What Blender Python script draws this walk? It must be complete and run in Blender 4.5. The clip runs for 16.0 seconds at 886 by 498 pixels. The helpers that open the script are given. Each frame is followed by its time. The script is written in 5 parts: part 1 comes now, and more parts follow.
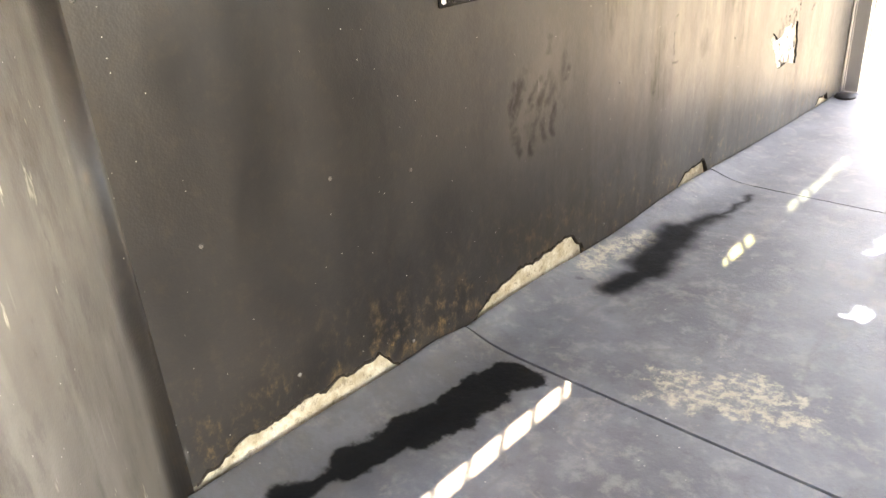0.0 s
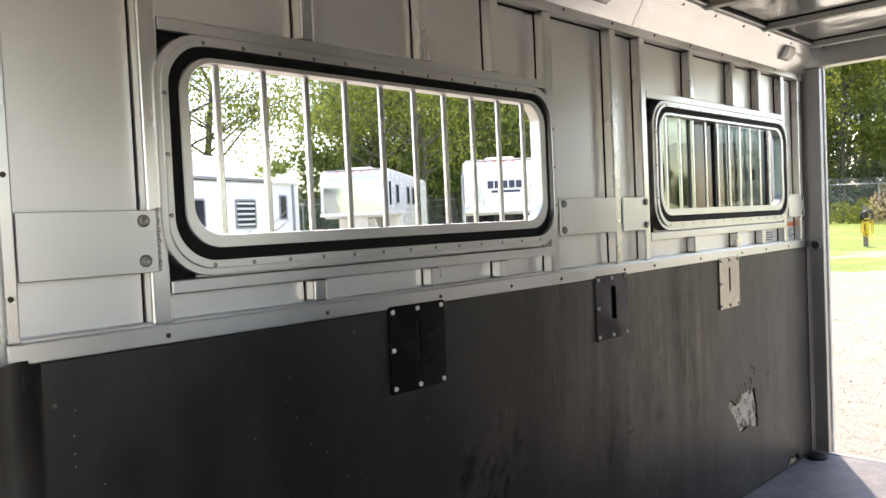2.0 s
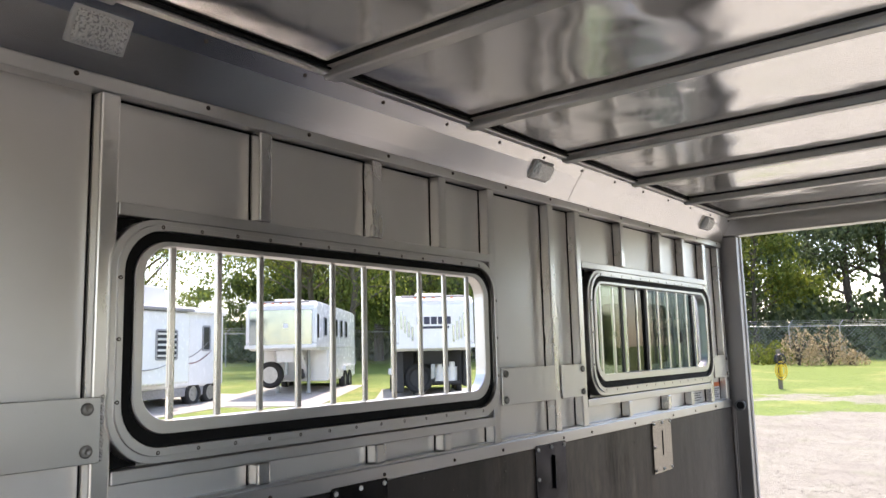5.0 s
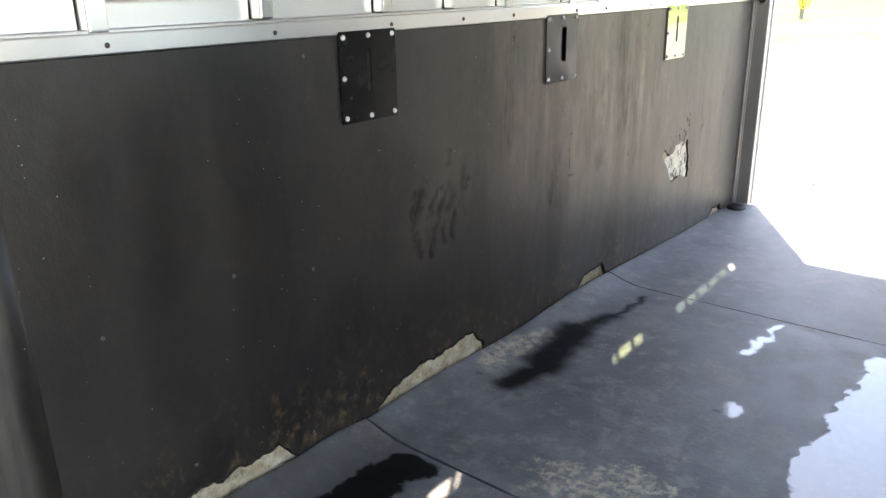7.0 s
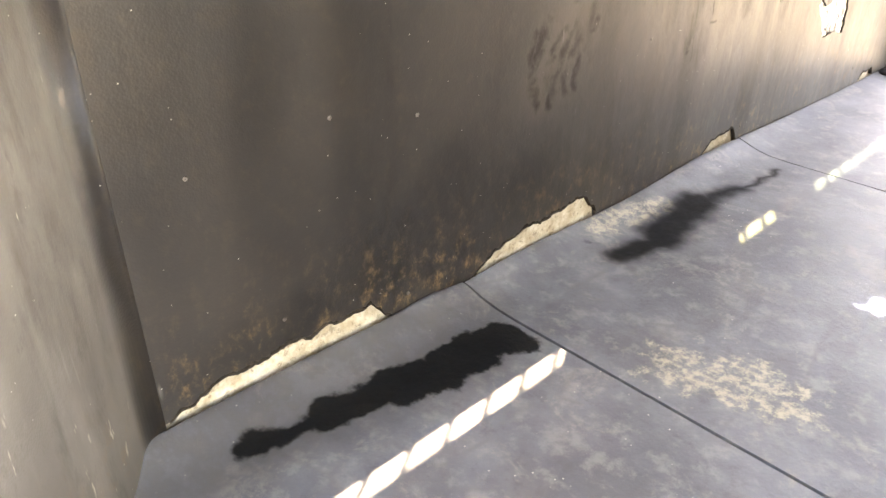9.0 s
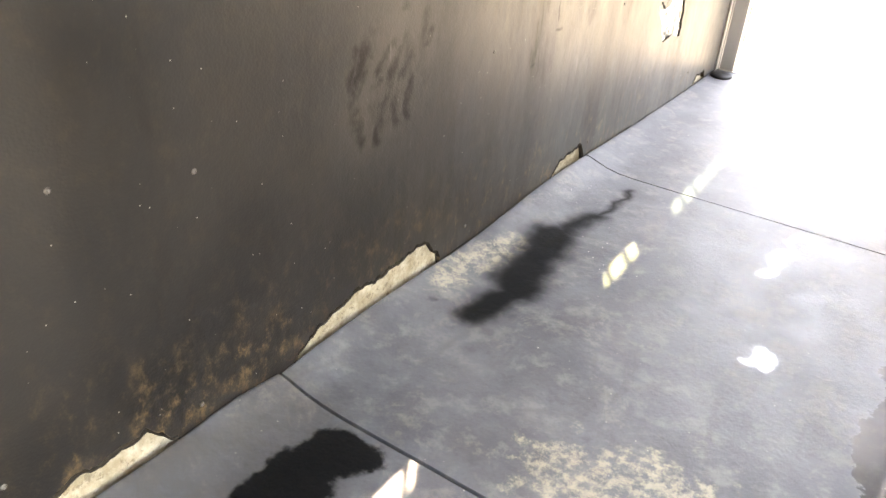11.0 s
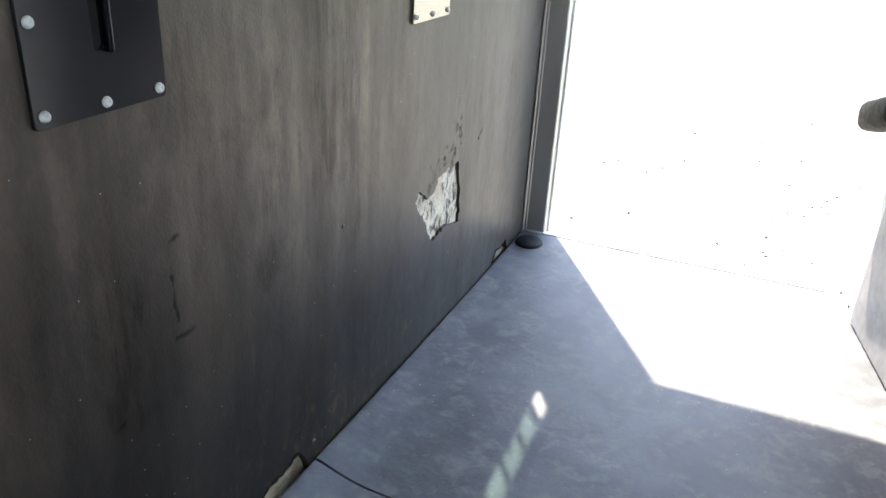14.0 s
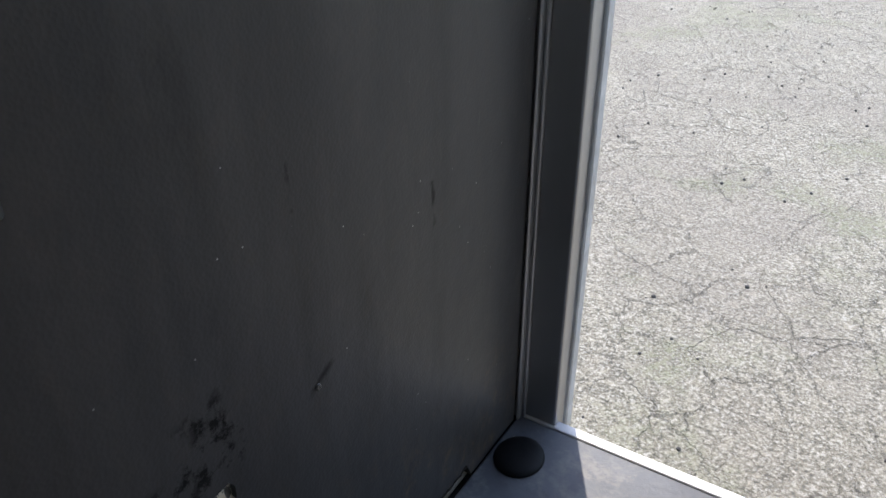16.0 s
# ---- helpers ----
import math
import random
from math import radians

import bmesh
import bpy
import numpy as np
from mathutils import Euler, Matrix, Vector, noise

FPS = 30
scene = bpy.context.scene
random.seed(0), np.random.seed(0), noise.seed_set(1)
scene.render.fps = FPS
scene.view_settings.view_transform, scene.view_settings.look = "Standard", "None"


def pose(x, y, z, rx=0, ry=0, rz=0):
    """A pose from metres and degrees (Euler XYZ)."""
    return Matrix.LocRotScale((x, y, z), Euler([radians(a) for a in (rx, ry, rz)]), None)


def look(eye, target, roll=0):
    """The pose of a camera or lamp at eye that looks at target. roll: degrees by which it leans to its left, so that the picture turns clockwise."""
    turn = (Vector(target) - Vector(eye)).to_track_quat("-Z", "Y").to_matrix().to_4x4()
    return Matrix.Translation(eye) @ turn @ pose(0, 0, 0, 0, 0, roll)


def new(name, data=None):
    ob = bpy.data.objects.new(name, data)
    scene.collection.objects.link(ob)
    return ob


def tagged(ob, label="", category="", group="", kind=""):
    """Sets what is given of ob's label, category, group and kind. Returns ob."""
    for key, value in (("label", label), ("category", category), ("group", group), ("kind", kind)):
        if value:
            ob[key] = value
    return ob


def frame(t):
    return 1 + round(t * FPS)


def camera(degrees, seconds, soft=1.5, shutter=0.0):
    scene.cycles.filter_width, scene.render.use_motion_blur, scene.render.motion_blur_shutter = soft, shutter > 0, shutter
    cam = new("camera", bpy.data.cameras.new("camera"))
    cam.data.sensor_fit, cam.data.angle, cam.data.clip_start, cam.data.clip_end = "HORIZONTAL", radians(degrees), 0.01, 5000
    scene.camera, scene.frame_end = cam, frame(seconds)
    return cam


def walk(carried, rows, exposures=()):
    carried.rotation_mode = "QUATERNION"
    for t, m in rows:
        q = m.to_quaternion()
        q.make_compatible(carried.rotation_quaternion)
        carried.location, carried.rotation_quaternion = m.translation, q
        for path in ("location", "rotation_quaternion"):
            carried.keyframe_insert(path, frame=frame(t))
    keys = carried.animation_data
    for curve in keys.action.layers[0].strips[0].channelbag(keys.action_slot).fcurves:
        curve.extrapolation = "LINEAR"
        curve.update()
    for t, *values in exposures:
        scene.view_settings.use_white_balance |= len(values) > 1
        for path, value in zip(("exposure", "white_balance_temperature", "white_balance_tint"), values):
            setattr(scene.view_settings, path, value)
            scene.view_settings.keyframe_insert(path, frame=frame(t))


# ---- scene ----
cam = camera(60.0, 16.0)
PATH = [
    (0, (1.404, -0.064, 1.285), (0.13, 1.209, 0.414), -4.3),
    (0.5, (1.479, -0.068, 1.351), (0.143, 1.292, 0.749), -4.6),
    (1, (1.559, -0.022, 1.403), (0.196, 1.392, 1.026), -4.3),
    (1.5, (1.619, -0.015, 1.429), (0.233, 1.409, 1.208), -3.4),
    (2, (1.631, -0.05, 1.471), (0.236, 1.382, 1.401), -2.6),
    (2.5, (1.616, -0.107, 1.535), (0.234, 1.337, 1.61), -2.1),
    (3, (1.618, -0.136, 1.615), (0.251, 1.314, 1.784), -1.1),
    (3.2, (1.607, -0.135, 1.623), (0.251, 1.321, 1.832), -1.0),
    (5.3, (1.619, -0.109, 1.597), (0.408, 1.462, 1.849), -0.7),
    (5.5, (1.635, -0.093, 1.563), (0.424, 1.493, 1.7), -0.6),
    (6, (1.631, -0.086, 1.453), (0.43, 1.503, 1.272), -1.2),
    (6.5, (1.61, -0.091, 1.388), (0.41, 1.441, 0.926), -1.3),
    (7, (1.587, -0.094, 1.353), (0.379, 1.361, 0.701), -1.2),
    (7.5, (1.574, -0.116, 1.326), (0.343, 1.265, 0.565), -1.0),
    (8, (1.548, -0.121, 1.305), (0.285, 1.173, 0.45), -0.4),
    (8.2, (1.553, -0.11, 1.312), (0.266, 1.141, 0.431), -0.4),
    (10.3, (0.996, 0.356, 1.167), (-0.105, 1.56, 0.01), 3.3),
    (10.5, (1.005, 0.39, 1.172), (-0.048, 1.68, 0.063), 3.4),
    (11, (1.036, 0.448, 1.189), (0.109, 1.903, 0.178), 3.7),
    (11.5, (1.031, 0.435, 1.193), (0.178, 1.972, 0.239), 3.6),
    (12, (0.977, 0.464, 1.199), (0.126, 2.025, 0.284), 4.0),
    (12.5, (0.951, 0.715, 1.228), (0.102, 2.323, 0.395), 4.6),
    (13, (0.873, 1.007, 1.233), (0.097, 2.661, 0.419), 5.0),
    (13.5, (0.79, 1.375, 1.266), (0.091, 3.057, 0.44), 3.7),
    (14, (0.781, 1.807, 1.265), (0.121, 3.501, 0.431), 3.3),
    (14.5, (0.687, 2.232, 1.228), (0.039, 3.93, 0.393), 2.9),
    (15, (0.654, 2.684, 1.238), (-0.025, 4.344, 0.353), 2.5),
    (15.5, (0.629, 3.077, 1.232), (-0.124, 4.677, 0.299), 1.8),
    (16, (0.586, 3.477, 1.274), (-0.339, 4.926, 0.25), -0.4),
]
EXPOSURES = [(0.0, 5.25, 10500, 20), (0.5, 4.7, 10000, 20), (1.0, 3.6, 8000, 17), (1.5, 2.65, 7500, 17), (2.0, 2.35, 7800, 18), (2.5, 2.18, 7650, 19), (3.2, 2.05, 7400, 21), (5.3, 1.95, 7300, 20), (6.0, 1.7, 7100, 16), (6.5, 2.12, 7100, 13), (7.0, 3.7, 7800, 15), (7.5, 4.45, 9200, 19), (8.2, 4.95, 10400, 22), (10.3, 5.65, 10700, 21), (11.0, 5.35, 10300, 19), (12.0, 4.95, 9700, 18), (12.5, 4.9, 9300, 17), (13.0, 4.5, 8500, 15), (13.5, 4.15, 7800, 13), (14.0, 3.47, 7100, 11), (14.5, 2.32, 6650, 11), (15.0, 1.72, 6700, 11), (15.5, 1.62, 6750, 13), (16.0, 1.62, 6550, 13)]
walk(cam, [(t, look(eye, target, roll)) for t, eye, target, roll in PATH], EXPOSURES)

# ---- world and sun ----
SUN_TO = Vector((-0.231, 0.388, 0.892)).normalized()
world = bpy.data.worlds.new("world")
scene.world = world
world.use_nodes = True
wn = world.node_tree
sky = wn.nodes.new("ShaderNodeTexSky")
sky.sky_type = "NISHITA"
sky.sun_disc = False
sky.sun_elevation = math.asin(SUN_TO.z)
sky.sun_rotation = math.atan2(SUN_TO.x, SUN_TO.y)
sky.dust_density = 0.9
wn.links.new(sky.outputs[0], wn.nodes["Background"].inputs[0])
wn.nodes["Background"].inputs[1].default_value = 0.15
sun_data = bpy.data.lights.new("sun", "SUN")
sun_data.energy, sun_data.angle, sun_data.color = 2.0, radians(0.6), (1.0, 0.95, 0.87)
sun = new("sun", sun_data)
sun.matrix_world = look(SUN_TO * 40, (0, 0, 0))


# ---- node helpers ----
class Mat:
    """A small builder for procedural materials."""

    def __init__(self, name):
        self.m = bpy.data.materials.new(name)
        self.m.use_nodes = True
        self.t = self.m.node_tree
        self.b = self.t.nodes["Principled BSDF"]
        self.co = self.t.nodes.new("ShaderNodeTexCoord").outputs["Object"]
        self.warped = None

    def n(self, kind, **ins):
        node = self.t.nodes.new(kind)
        for k, v in ins.items():
            self.put(node.inputs[k.replace("_", " ")], v)
        return node

    def put(self, socket, v):
        if isinstance(v, bpy.types.NodeSocket):
            self.t.links.new(v, socket)
        else:
            socket.default_value = v

    def scaled(self, s):
        node = self.t.nodes.new("ShaderNodeMapping")
        self.put(node.inputs[0], self.co)
        node.inputs["Scale"].default_value = s
        return node.outputs[0]

    def noise(self, scale, detail=5.0, rough=0.6, stretch=None, distort=0.0):
        node = self.n("ShaderNodeTexNoise", Scale=scale, Detail=detail, Roughness=rough, Distortion=distort)
        self.put(node.inputs["Vector"], self.scaled(stretch) if stretch else self.co)
        return node.outputs[0]

    def voro(self, scale, feature="F1", stretch=None):
        node = self.t.nodes.new("ShaderNodeTexVoronoi")
        node.feature = feature
        node.inputs["Scale"].default_value = scale
        self.put(node.inputs["Vector"], self.scaled(stretch) if stretch else self.co)
        return node.outputs["Distance"]

    def span(self, v, a, b, lo=0.0, hi=1.0):
        node = self.t.nodes.new("ShaderNodeMapRange")
        node.interpolation_type = "SMOOTHSTEP"
        for i, x in enumerate((v, a, b, lo, hi)):
            self.put(node.inputs[i], x)
        return node.outputs[0]

    def math(self, op, a, b=0.0):
        node = self.t.nodes.new("ShaderNodeMath")
        node.operation = op
        self.put(node.inputs[0], a)
        self.put(node.inputs[1], b)
        return node.outputs[0]

    def mix(self, f, a, b):
        node = self.t.nodes.new("ShaderNodeMix")
        node.data_type = "RGBA"
        self.put(node.inputs[0], f)
        for i, c in ((6, a), (7, b)):
            self.put(node.inputs[i], c if isinstance(c, bpy.types.NodeSocket) else (*c, 1.0))
        return node.outputs[2]

    def axis(self, i):
        node = self.t.nodes.new("ShaderNodeSeparateXYZ")
        self.put(node.inputs[0], self.co)
        return node.outputs[i]

    def vec(self, op, a, b=None, out=0):
        node = self.t.nodes.new("ShaderNodeVectorMath")
        node.operation = op
        self.put(node.inputs[0], a)
        if b is not None:
            self.put(node.inputs[1], b)
        return node.outputs[out]

    def patch(self, a, b, r, ragged=0.05, scale=9.0, soft=0.02):
        """A ragged stain along the line from a to b, r wide: 1 inside, 0 outside."""
        a, b = Vector(a), Vector(b)
        ab = b - a
        if self.warped is None:
            nz = self.n("ShaderNodeTexNoise", Scale=4.5, Detail=3.0, Roughness=0.55)
            self.put(nz.inputs["Vector"], self.co)
            mv = self.t.nodes.new("ShaderNodeVectorMath")
            mv.operation = "MULTIPLY_ADD"
            self.put(mv.inputs[0], nz.outputs["Color"])
            mv.inputs[1].default_value = (0.13, 0.13, 0.0)
            self.put(mv.inputs[2], self.vec("ADD", self.co, (-0.065, -0.065, 0)))
            self.warped = mv.outputs[0]
        pa = self.vec("SUBTRACT", self.warped, tuple(a))
        h = self.math("DIVIDE", self.vec("DOT_PRODUCT", pa, tuple(ab), 1), max(ab.dot(ab), 1e-6))
        h = self.math("MINIMUM", self.math("MAXIMUM", h, 0.0), 1.0)
        step = self.t.nodes.new("ShaderNodeVectorMath")
        step.operation = "SCALE"
        step.inputs[0].default_value = tuple(ab)
        self.put(step.inputs["Scale"], h)
        d = self.vec("LENGTH", self.vec("SUBTRACT", pa, step.outputs[0]), None, 1)
        wob = self.math("MULTIPLY", self.math("SUBTRACT", self.noise(scale, 6.0, 0.62), 0.5), ragged * 4)
        return self.span(self.math("ADD", d, wob), r + soft, r - soft)

    def both(self, *ms):
        out = ms[0]
        for m in ms[1:]:
            out = self.math("MAXIMUM", out, m)
        return out

    def done(self, color=None, rough=None, metal=None, bump=None, height=0.002, **more):
        if color is not None:
            self.put(self.b.inputs["Base Color"], color if isinstance(color, bpy.types.NodeSocket) else (*color, 1.0))
        if rough is not None:
            self.put(self.b.inputs["Roughness"], rough)
        if metal is not None:
            self.put(self.b.inputs["Metallic"], metal)
        for k, v in more.items():
            self.put(self.b.inputs[k.replace("_", " ")], v)
        if bump is not None:
            node = self.t.nodes.new("ShaderNodeBump")
            node.inputs["Distance"].default_value = height
            self.put(node.inputs["Height"], bump)
            self.put(self.b.inputs["Normal"], node.outputs[0])
        return self.m


def brushed(name, tone, rough, along=(1, 1, 1), dirt=0.5, wave=0.0, tooth=0.0005):
    """Mill-finish aluminium: fine brushing, cloudy oxide and grime."""
    k = Mat(name)
    cloud = k.noise(2.2, 4.0, 0.55)
    fine = k.noise(60.0, 3.0, 0.6, along)
    spots = k.span(k.noise(30.0, 6.0, 0.7), 0.66, 0.8)
    c = k.mix(k.span(cloud, 0.35, 0.7), tuple(x * 0.92 for x in tone), tone)
    c = k.mix(k.math("MULTIPLY", spots, dirt), c, (0.22, 0.2, 0.18))
    r = k.math("ADD", k.span(cloud, 0.3, 0.75, rough - 0.03, rough + 0.05), k.math("MULTIPLY", k.math("SUBTRACT", fine, 0.5), 0.04))
    h = k.math("ADD", k.math("MULTIPLY", fine, tooth), k.math("MULTIPLY", k.noise(2.6, 2.0, 0.5), wave))
    return k.done(c, r, 1.0, h, 0.02)


M_ALU = brushed("brushed_aluminium", (0.67, 0.66, 0.645), 0.34, (1, 0.04, 1), 0.25)
M_ALU_UP = brushed("upright_aluminium", (0.72, 0.71, 0.69), 0.28, (1, 1, 0.04), 0.25)
M_SKIN = brushed("sheet_aluminium", (0.74, 0.725, 0.705), 0.4, (1, 0.05, 1), 0.12, 0.12, 0.0)
M_CEIL = brushed("ceiling_sheet", (0.95, 0.94, 0.925), 0.15, (0.06, 1, 1), 0.15, 0.8)
M_COVE = brushed("cove_sheet", (0.92, 0.91, 0.9), 0.22, (1, 0.04, 1), 0.06, 0.05)
M_RIB = brushed("rib_aluminium", (0.7, 0.69, 0.67), 0.4, (0.05, 1, 1), 0.5)
M_STEEL = brushed("stainless_plate", (0.36, 0.35, 0.31), 0.06, (1, 1, 0.05), 0.12, 0.05)
M_DARKSTEEL = brushed("worn_dark_plate", (0.06, 0.062, 0.07), 0.16, (1, 1, 0.05), 0.3, 0.35)


def plain(name, color, rough, metal=0.0, vary=0.25, scale=14.0, height=0.0006, spec=0.5):
    k = Mat(name)
    a = k.noise(scale, 6.0, 0.65)
    c = k.mix(k.span(a, 0.3, 0.75), tuple(x * (1 - vary) for x in color), color)
    r = k.span(k.noise(scale * 3, 3.0, 0.6), 0.3, 0.7, max(rough - 0.08, 0.02), min(rough + 0.08, 1.0))
    return k.done(c, r, metal, a, height, Specular_IOR_Level=spec)


M_SEAL = plain("black_rubber_seal", (0.006, 0.006, 0.006), 0.6, spec=0.15)
M_TORN = plain("torn_rubber_edge", (0.032, 0.025, 0.019), 0.8, 0.0, 0.5, 40.0, 0.003, 0.1)
M_BLACKPLATE = plain("black_painted_plate", (0.004, 0.004, 0.0045), 0.22, 0.0, 0.5, 5.0, spec=0.22)
M_SCREW = plain("zinc_screw", (0.62, 0.61, 0.58), 0.4, 0.4)
M_DARKSCREW = plain("rusty_dark_screw", (0.1, 0.08, 0.065), 0.5, 0.8)
M_SLOT = plain("dark_slot", (0.006, 0.006, 0.006), 0.8)
M_BUMPER = plain("black_rubber_bumper", (0.01, 0.01, 0.01), 0.55, spec=0.3)
M_POST = brushed("dull_post_aluminium", (0.5, 0.485, 0.475), 0.45, (1, 1, 0.04), 0.2)
M_WHITE = plain("white_gelcoat", (0.8, 0.8, 0.79), 0.22, 0.0, 0.05, 2.0)
M_OFFWHITE = plain("painted_grey_panel", (0.62, 0.62, 0.6), 0.42, 0.0, 0.08, 1.5)
M_TYRE = plain("tyre_rubber", (0.02, 0.02, 0.02), 0.75)
M_RIM = plain("wheel_rim", (0.55, 0.55, 0.54), 0.35, 0.9)
M_DARKGLASS = plain("dark_window_glass", (0.02, 0.024, 0.028), 0.06, 0.0, 0.1)
M_BLACKFRAME = plain("black_steel_frame", (0.02, 0.02, 0.022), 0.5)
M_GREYTRIM = plain("grey_trim", (0.3, 0.3, 0.31), 0.4)
M_REDSTRIPE = plain("red_brown_stripe", (0.25, 0.09, 0.07), 0.35)
M_NOSE = plain("polished_nose_panel", (0.33, 0.38, 0.38), 0.08, 0.9, 0.2, 0.6, 0.0)
M_YELLOW = plain("yellow_paint", (0.75, 0.5, 0.03), 0.45)
M_BLUEDARK = plain("dark_blue_lettering", (0.03, 0.035, 0.07), 0.4)
M_ORANGE = plain("orange_label", (0.75, 0.16, 0.03), 0.4)
M_PAPER = plain("white_label", (0.75, 0.75, 0.74), 0.4)
M_INK = plain("grey_ink", (0.12, 0.12, 0.12), 0.5)
M_WOODPOST = plain("weathered_post", (0.2, 0.17, 0.13), 0.85)
M_GALV = plain("galvanised_pipe", (0.4, 0.42, 0.42), 0.45, 0.8)
M_PAD = plain("pale_concrete", (0.42, 0.4, 0.37), 0.85, 0.0, 0.25, 3.0)
M_SILL = plain("bright_sill_strip", (0.72, 0.71, 0.69), 0.45, 0.3)


def lining_material(name, scuffs):
    """Worn black rubber sheet with vertical streaks, dust, painted-in sheen and light, rust-brown spatter and pale
    specks.
    """
    k = Mat(name)
    y, z = k.axis(1), k.axis(2)
    y_at = y
    streak = k.noise(5.2, 6.0, 0.62, (1, 1, 0.2))
    fine = k.noise(30.0, 7.0, 0.72, (1, 1, 0.42))
    blot = k.noise(9.0, 7.0, 0.68, (1, 1, 0.4))
    cloud = k.noise(2.4, 5.0, 0.6)
    if scuffs:
        # Paler upward and rearward: dust plus painted sheen from the rear opening.
        lit_dust = k.math("MULTIPLY", k.math("MULTIPLY", k.span(y, 1.7, 3.2), k.span(y, 4.4, 3.7, 0.55, 1.0)), k.span(z, 0.2, 1.0, 0.05, 1.0))
        rubbed = k.math("MULTIPLY", lit_dust, k.span(y, 3.75, 3.2, 0.16, 1.0))
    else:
        # Light on the bulkhead painted paler, fading into the corner's shade.
        lit_dust = k.math("ADD", k.math("MULTIPLY", k.span(cloud, 0.3, 0.7), 0.25), 0.45)
        lit_dust = k.math("MULTIPLY", lit_dust, k.span(k.math("ADD", k.axis(0), k.math("MULTIPLY", k.math("SUBTRACT", blot, 0.5), 0.03)), 0.004, 0.04))
        rubbed = lit_dust
    c = k.mix(k.span(cloud, 0.3, 0.75), (0.0075, 0.0066, 0.0062), (0.019, 0.0158, 0.0132))
    # Film colour carries that sheen as well as dust.
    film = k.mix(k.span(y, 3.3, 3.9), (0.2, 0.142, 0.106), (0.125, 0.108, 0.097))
    c = k.mix(k.math("MULTIPLY", lit_dust, 0.25 if scuffs else 1.0), c, film if scuffs else (0.2, 0.182, 0.16))
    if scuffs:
        # Sheen near the rear painted as a pale film.
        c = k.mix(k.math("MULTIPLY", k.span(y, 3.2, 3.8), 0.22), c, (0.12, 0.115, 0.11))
    pale = k.math("MULTIPLY", k.span(streak, 0.45, 0.63), rubbed)
    pale = k.math("MULTIPLY", pale, k.span(fine, 0.34, 0.6, 0.35, 1.0))
    c = k.mix(k.math("MULTIPLY", pale, 0.36 if scuffs else 0.3), c, (0.37, 0.275, 0.205) if scuffs else (0.25, 0.232, 0.208))
    smudge = k.math("MULTIPLY", k.span(k.noise(5.5, 7.0, 0.66, (1, 1, 0.65)), 0.5, 0.68), rubbed)
    c = k.mix(k.math("MULTIPLY", smudge, 0.24 if scuffs else 0.3), c, (0.3, 0.225, 0.172) if scuffs else (0.24, 0.222, 0.2))
    dark = k.math("MULTIPLY", k.span(k.noise(4.2, 7.0, 0.66, (1, 1, 0.27)), 0.52, 0.66), k.span(blot, 0.36, 0.56))
    dark = k.math("MULTIPLY", dark, k.math("ADD", k.math("MULTIPLY", rubbed, 0.75), 0.25))
    c = k.mix(k.math("MULTIPLY", dark, 0.6), c, (0.011, 0.0095, 0.0085))
    scrub = k.math("MULTIPLY", k.span(k.noise(15.0, 5.0, 0.7, (1, 1, 0.5)), 0.56, 0.66), rubbed)
    c = k.mix(k.math("MULTIPLY", scrub, 0.45), c, (0.018, 0.015, 0.012))
    band = k.noise(3.1, 4.0, 0.6, (1, 1, 0.1))
    c = k.mix(k.math("MULTIPLY", k.math("MULTIPLY", k.span(band, 0.5, 0.62), rubbed), 0.55), c, (0.03, 0.023, 0.017))
    c = k.mix(k.math("MULTIPLY", k.math("MULTIPLY", k.span(band, 0.48, 0.36), rubbed), 0.3), c, (0.32, 0.235, 0.175) if scuffs else (0.25, 0.232, 0.21))
    low = k.span(z, 0.4, 0.05)
    rust = k.math("MULTIPLY", k.span(k.noise(24.0, 8.0, 0.76, (1, 1, 0.75)), 0.48, 0.7), k.math("ADD", k.math("MULTIPLY", k.math("MULTIPLY", low, k.span(blot, 0.38, 0.58)), 0.65), 0.06))
    c = k.mix(rust, c, (0.18, 0.112, 0.05))
    gouge = 0.0
    if scuffs:
        box = k.patch((0, 1.74, 0.56), (0, 1.86, 0.74), 0.1, 0.05, 6.0, 0.09)
        c = k.mix(k.math("MULTIPLY", box, 0.3), c, (0.085, 0.067, 0.05))
        smear = k.math("MULTIPLY", k.patch((0, 1.8, 0.54), (0, 1.93, 0.72), 0.07, 0.05, 9.0, 0.06), k.span(blot, 0.38, 0.62))
        c = k.mix(k.math("MULTIPLY", smear, 0.75), c, (0.022, 0.018, 0.015))
        strokes = []
        for y, z, ln, lean, w in (
            (1.72, 0.71, 0.1, 0.55, 0.011), (1.675, 0.655, 0.1, 0.36, 0.008), (1.685, 0.545, 0.05, -0.5, 0.017), (1.775, 0.67, 0.075, 0.8, 0.008),
            (1.83, 0.67, 0.07, 0.5, 0.011), (1.805, 0.61, 0.07, 0.5, 0.013), (1.75, 0.6, 0.06, 0.5, 0.01), (1.77, 0.52, 0.035, 0.1, 0.012),
            (1.842, 0.806, 0.02, 0.15, 0.008), (1.944, 0.704, 0.03, 0.3, 0.007), (1.837, 0.545, 0.035, -0.4, 0.011), (1.868, 0.654, 0.03, 0.5, 0.01),
            (1.69, 0.622, 0.07, 0.45, 0.005), (1.89, 0.57, 0.06, 0.2, 0.008), (1.72, 0.585, 0.06, 0.4, 0.005),
        ):
            d = Vector((0, lean, 1)).normalized() * ln * 0.72
            m = Vector((0, y, z))
            strokes.append(k.patch(m - d, m + d, w * 1.25, 0.012, 26.0, 0.014))
        gouge = k.both(*strokes)
